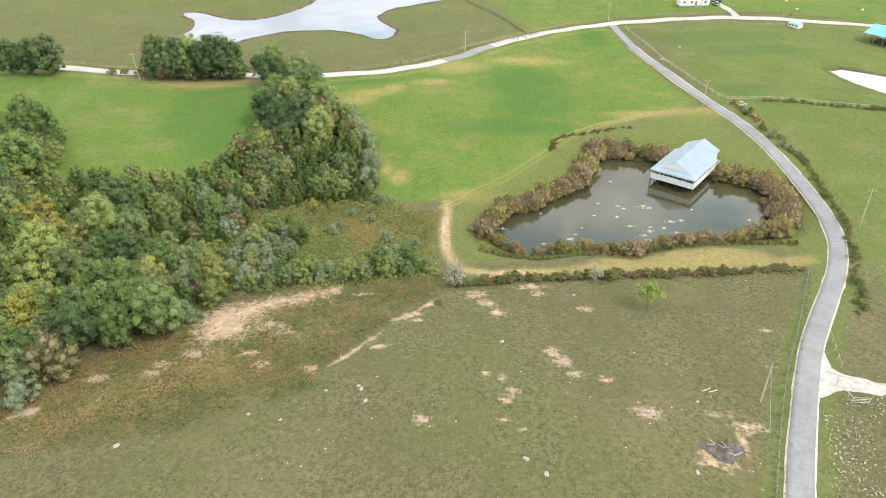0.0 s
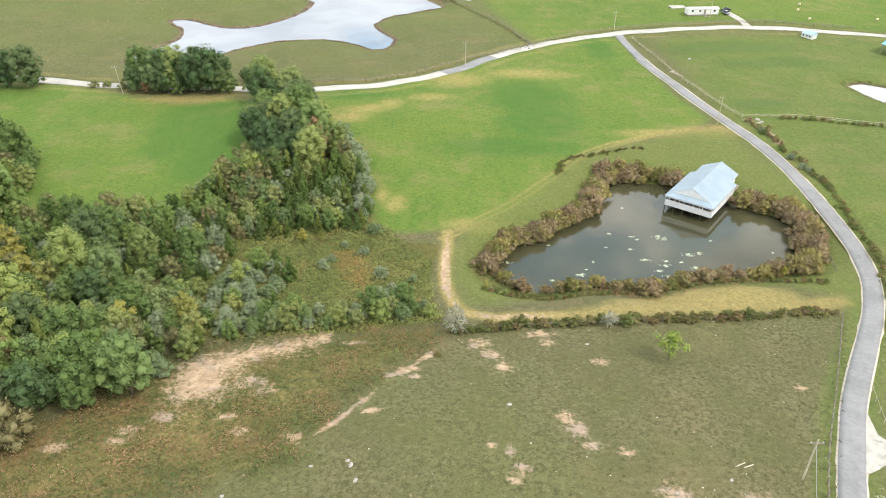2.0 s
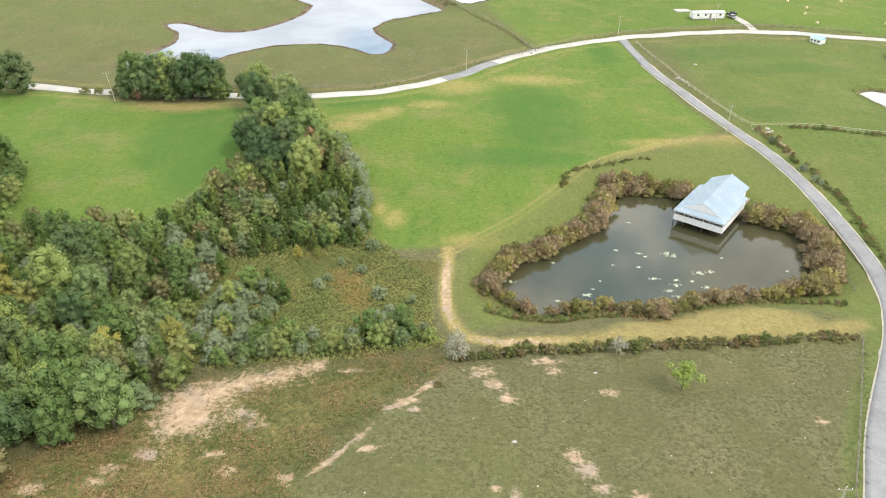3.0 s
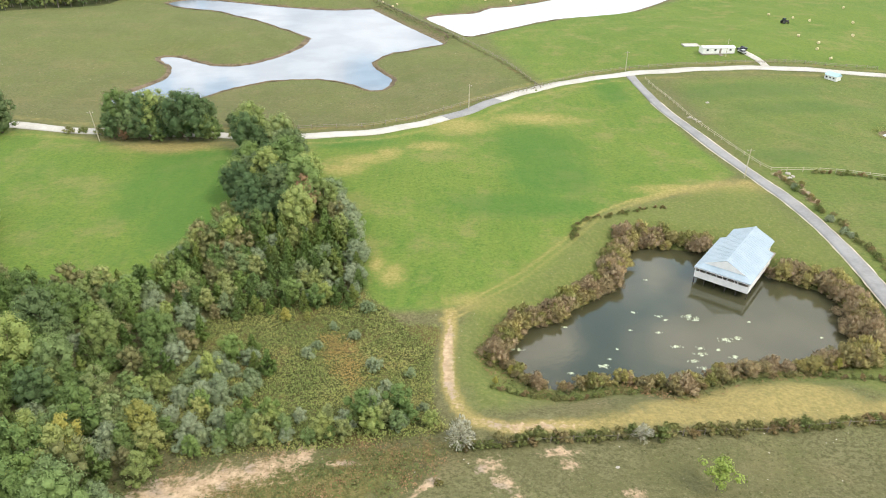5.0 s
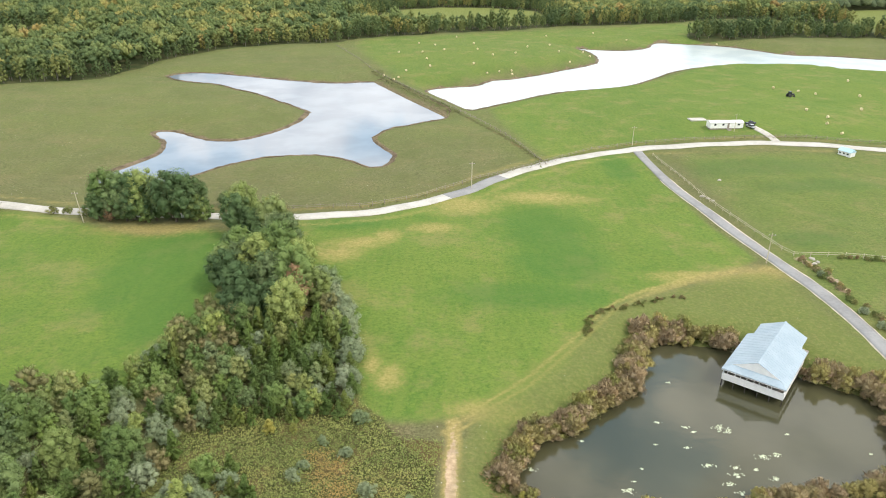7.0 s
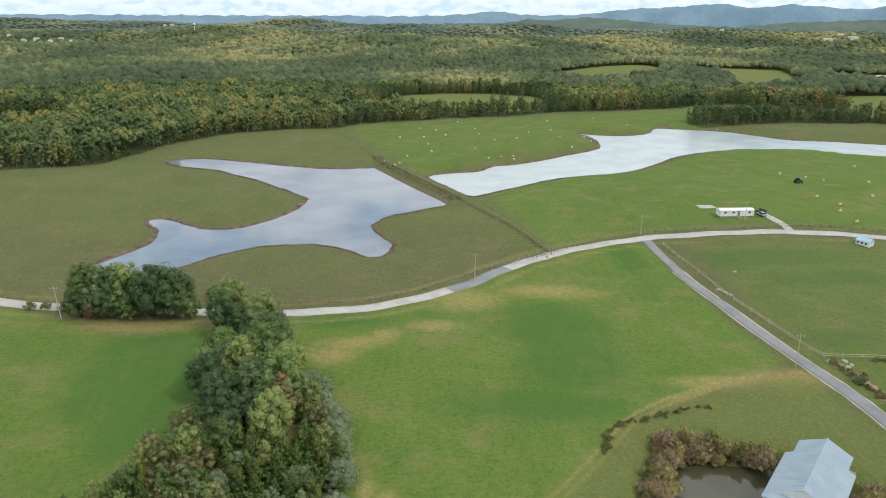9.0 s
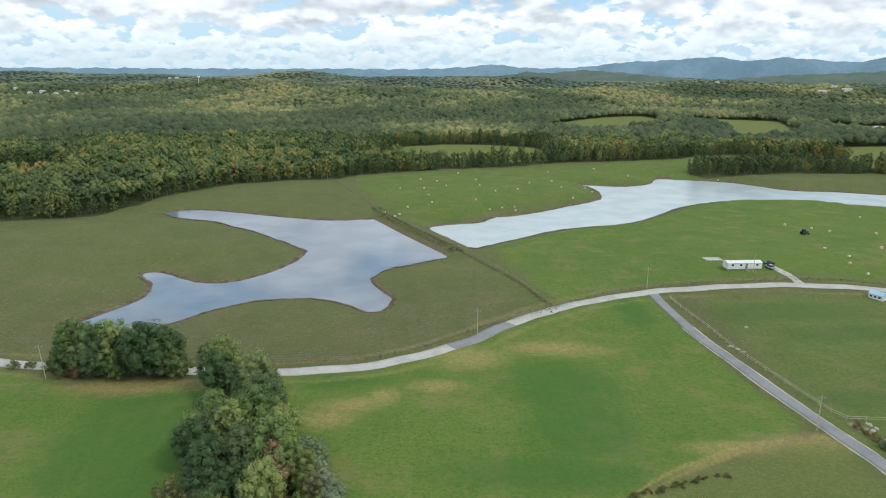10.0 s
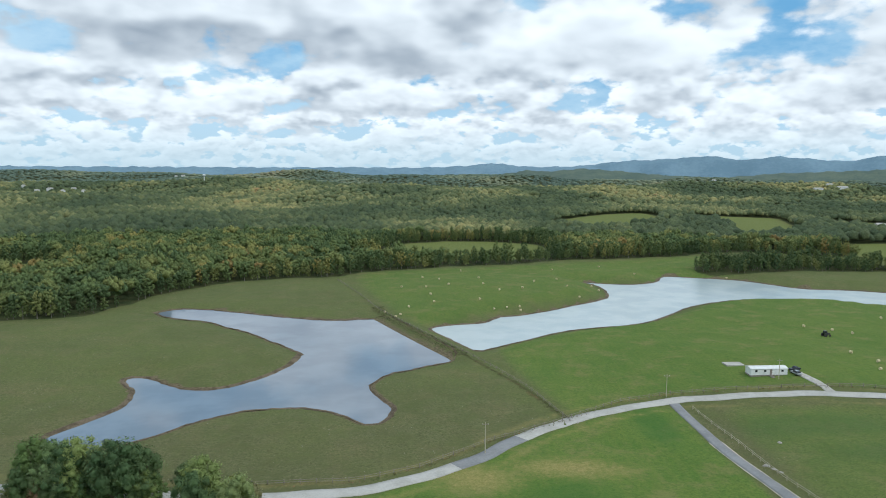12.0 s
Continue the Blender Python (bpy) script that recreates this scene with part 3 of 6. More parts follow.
def build_ground():
    xs = spread(-4300, 4300, -78, 108, 0.85, 1.05, 130)
    ys = spread(-500, 4900, 52, 185, 0.75, 1.024, 60)
    gx, gy = np.meshgrid(xs, ys)
    x, y = gx.ravel(), gy.ravel()
    z = height(x, y)
    nx, ny = len(xs), len(ys)
    i = np.arange(nx * ny).reshape(ny, nx)
    faces = np.stack([i[:-1, :-1], i[:-1, 1:], i[1:, 1:], i[1:, :-1]], -1).reshape(-1, 4)
    me = mesh_of("ground", np.stack([x, y, z], 1), faces, GROUND)
    near = (np.abs(x) < 520) & (y < 900)
    xn, yn = x[near], y[near]
    hay = np.maximum.reduce([in_poly(xn, yn, HAYFIELD, 1.0), in_poly(xn, yn, WEST_FIELD, 1.5), 0.82 * in_poly(xn, yn, NORTH_FIELD, 2.5, 12), 0.72 * in_poly(xn, yn, BALE_FIELD, 3, 12)])
    hay = np.maximum(hay, (0.30 + 0.12 * sig((yn - 300) / 20)) * sig((yn - 195) / 6))
    hay = np.maximum(hay, 0.60 * sig((xn - 84) / 3) * sig((312 - yn) / 3))
    verge = line_distance(xn, yn, smooth_line(DRIVE, 6, False))
    hay = np.maximum(hay, 0.5 * sig((5.2 - verge) / 0.6) * (yn < 130))
    bare = np.maximum(1.05 * spots(xn, yn, BARE_SCAR), 0.86 * spots(xn, yn, BARE_PASTURE))
    bare = np.maximum(bare, 1.25 * in_poly(xn, yn, SCAR, 2.4, 2))
    bare = np.maximum(bare, 1.2 * np.exp(-((line_distance(xn, yn, DITCH) / 1.3) ** 2)))
    lane = line_distance(xn, yn, smooth_line(WEST_TRACK, 3, False))
    bare = np.maximum(bare, 1.8 * sig((0.75 - lane) / 0.2) * bell(xn, yn, 0, 135, 8, 12))
    bare = np.maximum(bare, 0.85 * sig((1.2 - lane) / 0.3) * bell(xn, yn, 12, 117, 11, 6))
    ruts = line_distance(xn, yn, smooth_line(HAY_TRACK, 4, False))
    dry = np.maximum.reduce([0.74 * spots(xn, yn, DRY_SPOTS), 0.74 * in_poly(xn, yn, SOUTH_LAWN, 0.8), 0.95 * sig((1.5 - lane) / 0.35), 0.4 * np.exp(-((lane / 3.0) ** 2)),
                             0.82 * np.exp(-(((ruts - 0.9) / 0.6) ** 2)), 0.40 * np.exp(-((ruts / 3.6) ** 2)), 0.7 * np.exp(-((ruts / 2.6) ** 2)) * sig((xn - 42) / 4), 0.46 * in_poly(xn, yn, SCRUB, 3)])
    road = line_distance(xn, yn, smooth_line(MAIN_ROAD, 6, False))
    dry = np.maximum(dry, 0.5 * np.exp(-(((road - 6.5) / 2.5) ** 2)))
    scrub = np.maximum(in_poly(xn, yn, BRUSH, 1.0), 0.72 * in_poly(xn, yn, SCRUB, 3.0))
    scrub = np.maximum(scrub, 0.62 * np.exp(-((line_distance(xn, yn, DAM) / 2.2) ** 2)))
    mud = np.zeros_like(xn)
    for poly, level, bank in WATERS:
        sd = inside_distance(xn, yn, poly)
        mud = np.maximum(mud, 0.95 * np.exp(-((sd / (2.1 if level > -0.5 else 1.5)) ** 2)) + (sd < 0))
    mud *= 1 - 0.8 * np.exp(-((line_distance(xn, yn, DAM) / 7) ** 2))
    gully = line_distance(xn, yn, smooth_line(GULLY, 2, False))
    bare = np.maximum(bare, (0.75 + 0.4 * np.sin(yn / 2.3 + 0.8)) * np.exp(-((gully / (0.4 + 0.45 * np.sin(yn / 1.9) ** 2)) ** 2)))
    lush = np.maximum(spots(xn, yn, LUSH_SPOTS), 0.42 * in_poly(xn, yn, WEST_FIELD, 2))
    zone, cover = np.zeros((len(x), 4)), np.zeros((len(x), 4))
    zone[near] = np.stack([hay, bare, dry, scrub], 1)
    pond_side = in_poly(xn, yn, [(3, 150), (31, 184), (42, 195), (80, 210), (86, 190), (88, 160), (84, 130), (78, 123), (60, 130), (20, 124), (4, 120)], 1.5)
    cover[near] = np.stack([0 * mud, mud, 0.75 * pond_side, lush], 1)
    for f in FIELDS:
        cover[:, 2] = np.maximum(cover[:, 2], in_poly(x, y, f, 4, 30))
        zone[:, 2] = np.maximum(zone[:, 2], 0.85 * in_poly(x, y, f, 4, 30))
    cover[:, 0] = wooded(x, y)
    for name, data in (("zone", zone), ("cover", cover)):
        layer = me.attributes.new(name, "FLOAT_COLOR", "POINT")
        layer.data.foreach_set("color", data.astype(np.float32).ravel())
    me.polygons.foreach_set("use_smooth", np.ones(len(me.polygons), bool))
    return tagged(new("ground", me), "rolling green pasture and hayfields with bare earth patches", "ground", kind="structure")


build_ground()


def build_water(name, poly, level, material, label):
    bm = bmesh.new()
    vs = [bm.verts.new((px, py, level)) for px, py in poly]
    face = bm.faces.new(vs)
    bmesh.ops.triangulate(bm, faces=[face])
    bmesh.ops.recalc_face_normals(bm, faces=bm.faces[:])
    if bm.faces[:][0].normal.z < 0:
        bmesh.ops.reverse_faces(bm, faces=bm.faces[:])
    me = bpy.data.meshes.new(name)
    bm.to_mesh(me)
    bm.free()
    me.materials.append(material)
    return tagged(new(name, me), label, "water", kind="structure")


for (poly, level, bank), name, material, label in zip(WATERS, ("water_lake", "water_far_lake", "water_pond", "water_small_pond"), (LAKE_WATER, FAR_WATER_SHEEN, POND_WATER, FAR_WATER_SHEEN),
        ("branching farm lake reflecting cloudy sky, some sky brightness coloured in", "long lake beyond the earth dam, sky brightness in its colour", "murky green brown pond with floating lily leaves", "small pond in the field, pale sky sheen in its colour")):
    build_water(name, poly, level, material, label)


def build_bank(name, poly, level, much, label):
    """The trodden, washed-out edge of a lake: a low step of dark earth of uneven width."""
    rng = np.random.default_rng(len(poly))
    k = np.arange(len(poly))
    along = np.roll(poly, -1, 0) - np.roll(poly, 1, 0)
    along /= np.linalg.norm(along, axis=1)[:, None]
    out = np.stack([along[:, 1], -along[:, 0]], 1)
    if inside_distance(*(poly[:1] + out[:1] * 0.5).T, poly)[0] < 0:
        out = -out
    wide = much * (1.0 + 0.45 * np.sin(k / 7.3 + 0.5) + 0.4 * np.sin(k / 2.9) + rng.uniform(-0.3, 0.3, len(poly)))
    wide = np.maximum(wide, 0.25)
    rows = []
    for reach, lift in ((-0.9 * much * np.ones(len(poly)), -0.15), (0.15 * wide, 0.10), (0.55 * wide, 0.42), (wide, None)):
        q = poly + out * reach[:, None]
        z = np.full(len(q), level + lift) if lift is not None else height(q[:, 0], q[:, 1]) + 0.03
        if lift == 0.42:
            z = np.maximum(z, height(q[:, 0], q[:, 1]) + 0.16) + rng.uniform(-0.1, 0.12, len(q))
        rows.append(np.column_stack([q, z]))
    n = len(poly)
    i = np.arange(n)
    faces = np.concatenate([np.stack([r * n + i, r * n + (i + 1) % n, (r + 1) * n + (i + 1) % n, (r + 1) * n + i], 1) for r in range(3)])
    return tagged(new(name, mesh_of(name, np.concatenate(rows), faces, BANK)), label, "bank", kind="structure")


build_bank("bank_lake", WATERS[0][0], WATERS[0][1], 1.35, "dark eroded earth edge round the lake")
build_bank("bank_far_lake", WATERS[1][0], WATERS[1][1], 1.5, "brown earth edge round the far lake")


# ---- roads ----
def ribbon(name, pts, width, lift, material, label, thick=0.10, category="road", wobble=0.0):
    """A road lying on the land, with a little thickness and fall to its sides."""
    line = smooth_line(pts, 2.0, False)
    way = np.gradient(line, axis=0)
    way /= np.linalg.norm(way, axis=1)[:, None]
    side = np.stack([way[:, 1], -way[:, 0]], 1)
    rng = np.random.default_rng(len(line))
    across = np.array([-0.5, -0.5, -0.25, 0, 0.25, 0.5, 0.5])
    drop = np.array([-thick, 0, 0.02, 0.03, 0.02, 0, -thick])
    k = len(across)
    w = width + (wobble * rng.standard_normal((len(line), 1)) if wobble else 0)
    p = line[:, None, :] + side[:, None, :] * (across[None, :] * w)[..., None]
    flat = p.reshape(-1, 2)
    z = height(flat[:, 0], flat[:, 1]).reshape(-1, k)
    z = np.maximum(z, z[:, 3:4] - 0.1) + lift + drop
    verts = np.concatenate([p, z[..., None]], -1).reshape(-1, 3)
    i = np.arange(len(line) * k).reshape(-1, k)
    faces = np.stack([i[:-1, :-1], i[:-1, 1:], i[1:, 1:], i[1:, :-1]], -1).reshape(-1, 4)
    me = mesh_of(name, verts, faces, material)
    return tagged(new(name, me), label, category, kind="structure")


def cut(pts, a, b):
    """The stretch of a line between the points nearest to a and b."""
    line = smooth_line(pts, 2.0, False)
    i, j = (int(np.argmin(np.hypot(*(line - q).T))) for q in (a, b))
    i, j = min(i, j), max(i, j)
    return [tuple(q) for q in line[i:j - 1:3]] + [tuple(line[j])]


ribbon("road_main_west", cut(MAIN_ROAD, (-420, 300), (-0.1, 264)), 5.0, 0.12, CHIP, "pale chip-seal country road between fields")
ribbon("road_main_patch", cut(MAIN_ROAD, (-0.1, 264), (17.9, 284)), 5.0, 0.12, ASPHALT, "grey asphalt stretch of the country road")
ribbon("road_main_east", cut(MAIN_ROAD, (17.9, 284), (420, 225)), 5.0, 0.12, CHIP, "pale chip-seal country road between fields")
ribbon("road_drive_shoulder", DRIVE[1:], 4.05, 0.05, VERGE, "dusty white gravel edge of the drive", wobble=0.12)
ribbon("road_drive", DRIVE, 3.5, 0.13, ASPHALT, "grey asphalt farm drive curving past the pond")
ribbon("road_gravel", [(57.5, 85), (60.5, 84.4), (64, 82.9), (69.4, 82.4), (90, 83), (140, 86)], 3.0, 0.09, GRAVEL, "white gravel side lane joining the drive", wobble=0.1)


def apron(name, pts, lift, material, label):
    """A flat fan of gravel lying on the land."""
    line = ruffled(smooth_line(pts, 0.5, True), 0.12)
    mid = line.mean(0)
    rings = np.concatenate([mid + (line - mid) * k for k in (0.02, 0.35, 0.7, 1.0)])
    n = len(line)
    z = height(rings[:, 0], rings[:, 1]) + np.repeat([lift, lift, lift, lift - 0.03], n)
    i = np.arange(4 * n).reshape(4, n)
    faces = np.stack([i[:-1], i[1:], np.roll(i[1:], -1, 1), np.roll(i[:-1], -1, 1)], -1).reshape(-1, 4)
    return tagged(new(name, mesh_of(name, np.column_stack([rings, z]), faces, material)), label, "road", kind="structure")


apron("road_gravel_mouth", [(64.3, 93.8), (62.6, 89.6), (62.7, 86.6), (64.8, 84.9), (68, 84.2), (68, 80.7), (64, 81), (60.8, 80.8), (57.8, 79.2), (56.2, 79.5), (58.5, 85), (61.2, 89.8)], 0.10, GRAVEL, "white gravel fan where lane meets drive")
ribbon("road_trailer_lane", [(129.7, 318), (129.9, 328), (127.5, 339)], 3.2, 0.08, GRAVEL, "short pale gravel lane up to the mobile home", wobble=0.2)


# ---- trees ----
def unit(rng, n):
    v = rng.standard_normal((n, 3))
    return v / np.linalg.norm(v, axis=1)[:, None]


def leaf_faces(rng, centres, normals, size, along=None, slim=0.7):
    """Small bent leaf clumps: two triangles each, facing about along the normals; along gives the way of long sprays."""
    n = len(centres)
    nn = normals + 0.6 * unit(rng, n)
    nn /= np.linalg.norm(nn, axis=1)[:, None]
    a = np.cross(nn, unit(rng, n)) if along is None else along + 0.45 * unit(rng, n)
    a /= np.linalg.norm(a, axis=1)[:, None] + 1e-9
    b = np.cross(nn, a)
    b /= np.linalg.norm(b, axis=1)[:, None] + 1e-9
    s = size * rng.uniform(0.6, 1.3, (n, 1))
    v = np.stack([centres - a * s, centres - b * s * slim + nn * s * 0.25, centres + a * s, centres + b * s * slim + nn * s * 0.25], 1)
    return v.reshape(-1, 3), np.arange(4 * n).reshape(-1, 4)


ICO = {}


def ico_points(fine=2):
    """Points and faces of a ball, in three finenesses."""
    if fine not in ICO:
        bm = bmesh.new()
        bmesh.ops.create_icosphere(bm, subdivisions=fine, radius=1)
        ICO[fine] = np.array([v.co[:] for v in bm.verts]), np.array([[v.index for v in f.verts] for f in bm.faces])
        bm.free()
    return ICO[fine]


def profile(form, u):
    """How wide a crown is at a share u of its height."""
    if form == "cone":
        return (1.0 - 0.93 * u) * min(1.0, 0.55 + 3.0 * u)
    if form == "egg":
        return math.sin(math.pi * (0.14 + 0.80 * u)) ** 0.8 * (1.05 - 0.35 * u)
    if form == "shrub":
        return math.sqrt(max(0.0, 1 - (0.95 * u) ** 2))
    return math.sin(math.pi * (0.16 + 0.74 * u)) ** 0.65


def crown(rng, h, r, low, lobes, leaves, leaf, form="round", inner=0.72, fine=1, feather=0.0, lobe=0.30, ragged=0.20):
    """Leaf clumps on many uneven lobes that stand out from the crown's outline, each round a dense inner mass."""
    cs, rs = [], []
    for k in range(lobes):
        u = 1 - ((k + rng.uniform(0.1, 0.9)) / lobes) ** 0.8
        wide = r * profile(form, u) * rng.uniform(1 - ragged, 1 + ragged)
        size = r * lobe * rng.uniform(0.7, 1.25) * (0.45 + 0.55 * profile(form, u))
        ang = k * 2.4 + rng.uniform(-0.5, 0.5)
        out = max(0.0, wide - 0.8 * size) * (rng.uniform(0.8, 1.0) if k % 4 else rng.uniform(0.1, 0.5))
        cs.append((math.cos(ang) * out, math.sin(ang) * out, low + 0.6 * size + (h - low - 1.2 * size) * u))
        rs.append(size)
    cs, rs = np.array(cs), np.array(rs)
    waves, phase = rng.standard_normal((lobes, 3, 3)) * 2.2, rng.uniform(0, 6.28, (lobes, 3))

    def uneven(k, way):
        """How far a lobe bulges along a way from its middle."""
        return 1 + 0.15 * np.sin(np.einsum("nij,nj->ni", waves[k], way) + phase[k]).sum(1)

    n = int(leaves * 1.7)
    pick = rng.choice(lobes, n, p=rs**2 / (rs**2).sum())
    d = unit(rng, n)
    d[:, 2] = np.where(d[:, 2] < -0.25, -d[:, 2], d[:, 2])
    reach = uneven(pick, d) * (0.78 + 0.62 * rng.uniform(0, 1, n) ** 2)
    pos = cs[pick] + d * (rs[pick] * reach)[:, None] * [1, 1, 1.12]
    free = np.ones(n, bool)
    for k in range(lobes):
        free &= (np.linalg.norm(pos - cs[k], axis=1) > 0.68 * rs[k]) | (pick == k)
    pos, d, pick = pos[free][:leaves], d[free][:leaves], pick[free][:leaves]
    axis = pos - np.array([0, 0, low + 0.3 * (h - low)])
    axis /= np.linalg.norm(axis, axis=1)[:, None] + 1e-9
    if feather:
        v, f = leaf_faces(rng, pos, d, leaf * feather, axis + [0, 0, 0.5 if form == "shrub" else -0.1], 0.3)
    else:
        v, f = leaf_faces(rng, pos, d, leaf)
    look_out = 0.5 * d + 0.45 * axis + [0, 0, 0.3] + 0.5 * unit(rng, len(d))
    vs, fs, soft, at = [v], [np.concatenate([f[:, [0, 1, 2]], f[:, [0, 2, 3]]])], [np.repeat(look_out, 4, axis=0)], len(v)
    if inner:
        iv, jf = ico_points(fine)
        for c, q in zip(cs, rs):
            w = iv * (uneven(np.full(len(iv), len(vs) - 1), iv)[:, None] + 0.16 * rng.standard_normal((len(iv), 1))) * q * inner
            vs.append(w + c)
            fs.append(jf + at)
            soft.append(iv)
            at += len(iv)
    v = np.concatenate(vs)
    v[:, 2] = np.maximum(v[:, 2], 0.05)
    return v, np.concatenate(fs), np.concatenate(soft)


def soften(me, normals):
    """Rounds the shading of a crown, as if its leaves lay on soft masses."""
    me.polygons.foreach_set("use_smooth", np.ones(len(me.polygons), bool))
    normals = normals / (np.linalg.norm(normals, axis=1)[:, None] + 1e-9)
    me.normals_split_custom_set_from_vertices(normals)
    return me


def trunk_bm(rng, h, r, low, forks=4, spread_to=1.0):
    bm = rod((0, 0, -0.3), (0.08 * h * rng.uniform(-0.4, 0.4), 0.08 * h * rng.uniform(-0.4, 0.4), h * 0.72), r, 7, r * 0.35)
    for k in range(forks):
        a, z0 = k * 2.4 + rng.uniform(0, 1), low + (h * 0.55 - low) * k / max(1, forks)
        rod((0, 0, z0), (math.cos(a) * spread_to, math.sin(a) * spread_to, z0 + h * 0.22), r * 0.45, 5, r * 0.15, bm)
    return bm


PLANTS = {}


def plant(kind, name, label, category, seed, h, r, low, lobes, leaves, leaf, material, trunk_r, group="", **more):
    """Builds one plant as a pattern to be copied; it stands far below the land until the copies are set, then goes."""
    rng = np.random.default_rng(seed)
    ob = thing(name, pose(0, 0, 0), label, category, group)
    v, f, soft = crown(rng, h, r, low, lobes, leaves, leaf, **more)
    part("trunk" if category == "tree" else "stems", trunk_bm(rng, h, trunk_r, low, 5, r * 0.55), BARK, ob)
    part("crown", soften(mesh_of("crown", v, f, material), soft), material, ob)
    PLANTS.setdefault(kind, []).append(ob)


for s in range(4):
    plant("oak", "broadleaf_tree", "tall broadleaf tree with dense dull green crown", "tree", 10 + s, 12.5, 4.7, 1.4, 44, 4200, 0.20, LEAF_GREEN, 0.26, "trees of the grove")
for s in range(3):
    plant("dark", "broadleaf_tree", "dark green broadleaf tree with rounded dense crown", "tree", 20 + s, 11, 4.4, 0.8, 40, 4000, 0.19, LEAF_DARK, 0.25, "trees of the grove")
for s in range(4):
    plant("young", "young_tree", "young green tree among thick undergrowth", "tree", 30 + s, 6.6, 2.6, 0.2, 28, 2600, 0.135, LEAF_GREEN, 0.11, "trees of the grove", form=("egg", "round")[s % 2], ragged=0.34)
for s in range(3):
    plant("cedar", "young_pine", "young conical green pine in the thicket", "tree", 40 + s, 6.4, 2.2, 0.1, 34, 2000, 0.14, LEAF_PINE, 0.11, "trees of the grove", form="cone", feather=1.8, lobe=0.24, ragged=0.4)
for s in range(2):
    plant("yellow", "yellowing_tree", "tree with leaves turning yellow in autumn", "tree", 50 + s, 8, 2.9, 1.0, 24, 2300, 0.155, LEAF_YELLOW, 0.14, "trees of the grove", form="egg")
for s in range(3):
    plant("silver", "olive_shrub", "silvery grey-green olive shrub in the thicket", "shrub", 60 + s, 4.0, 2.5, 0.1, 30, 2600, 0.11, LEAF_GREY, 0.07, "shrubs of the thicket", form="shrub", ragged=0.32)
for s in range(2):
    plant("rust", "russet_tree", "small tree with russet autumn leaves", "tree", 70 + s, 6.5, 2.4, 0.6, 22, 2000, 0.14, LEAF_RUST, 0.12, "trees of the grove", form="egg")
for s in range(2):
    plant("brushy", "bare_brown_tree", "grey-brown tree losing its leaves in autumn", "tree", 75 + s, 6.0, 2.5, 0.3, 22, 2200, 0.12, LEAF_TWIG, 0.10, "trees of the grove", feather=1.6, ragged=0.25)
for s in range(5):
    plant("bank", "bank_shrub", "brown twiggy shrub on the pond bank", "shrub", 80 + s, 2.9, 1.9, 0.05, 17, 1500, 0.085, LEAF_BROWN, 0.04, "shrubs round the pond", form="shrub", feather=2.6, ragged=0.4, inner=0.6)
for s in range(2):
    plant("weed", "roadside_shrub", "low green weedy shrub beside fence", "shrub", 90 + s, 1.5, 1.25, 0.02, 9, 420, 0.12, LEAF_WEED, 0.03, "weeds along the fences", form="shrub", feather=1.5, ragged=0.3)
plant("pale", "bare_shrub", "pale half-bare shrub with whitish twigs", "shrub", 95, 4.0, 2.1, 0.2, 18, 900, 0.10, LEAF_PALE, 0.07, inner=0.0, feather=2.2, ragged=0.3)
plant("lime", "small_tree", "small lime green tree alone in pasture", "tree", 96, 4.8, 2.3, 1.7, 16, 900, 0.15, LEAF_LIME, 0.08, inner=0.45, ragged=0.25)
plant("snag", "dead_shrub", "leafless grey dead shrub in the thicket", "shrub", 97, 5.0, 2.2, 0.3, 16, 900, 0.09, LEAF_PALE, 0.08, inner=0.0, feather=2.5)


def set_plant(kind, x, y, rng, scale=1.0, squash=1.0):
    """Sets a copy of a plant on the land."""
    src = PLANTS[kind][int(rng.integers(len(PLANTS[kind])))]
    s = scale * rng.uniform(0.76, 1.20)
    m = Matrix.Translation((x, y, ground_z(x, y) - 0.05)) @ Matrix.Rotation(rng.uniform(0, 6.28), 4, "Z") @ Matrix.Diagonal((s, s, s * squash, 1))
    return copy_thing(src, m)


def scatter(rng, poly, gap, inner=0.0):
    """Points strewn at least gap apart inside an outline."""
    poly = np.array(poly, float)
    lo, hi, kept = poly.min(0), poly.max(0), []
    tries = int(np.prod(hi - lo) / gap**2 * 6)
    c = rng.uniform(lo, hi, (tries, 2))
    c = c[inside_distance(c[:, 0], c[:, 1], poly) < -inner]
    cells = {}
    for q in c:
        key = (int(q[0] // gap), int(q[1] // gap))
        if all(np.hypot(*(q - o)) >= gap for i in (-1, 0, 1) for j in (-1, 0, 1) for o in cells.get((key[0] + i, key[1] + j), ())):
            cells.setdefault(key, []).append(q)
            kept.append(q)
    return kept


def mixture(rng, table):
    kinds, odds = zip(*table)
    return kinds[int(rng.choice(len(kinds), p=np.array(odds) / sum(odds)))]


GROVE_HEAD = [(-21, 181), (-25, 190), (-33, 208), (-44, 229), (-50, 238), (-60, 239), (-61, 225), (-57, 205), (-53, 190), (-48, 180), (-35, 176)]
GROVE_MID = [(-18, 152), (-17, 160), (-21, 178), (-35, 177), (-48, 181), (-53, 174), (-60, 168), (-55, 156), (-45, 146), (-33, 150)]
GROVE_WEST = [(-45, 146), (-54, 156), (-60, 163), (-67, 158), (-78, 157), (-90, 158), (-110, 158), (-125, 140), (-110, 115), (-80, 108), (-62, 112), (-48, 118), (-46, 132)]
GROVE_EDGE = [(-25, 113), (-30, 112.5), (-37, 111), (-43, 107), (-48.5, 101), (-56, 97), (-65, 92), (-74, 83), (-92, 80), (-95, 108), (-62, 114), (-48, 119), (-38, 120), (-26, 118)]


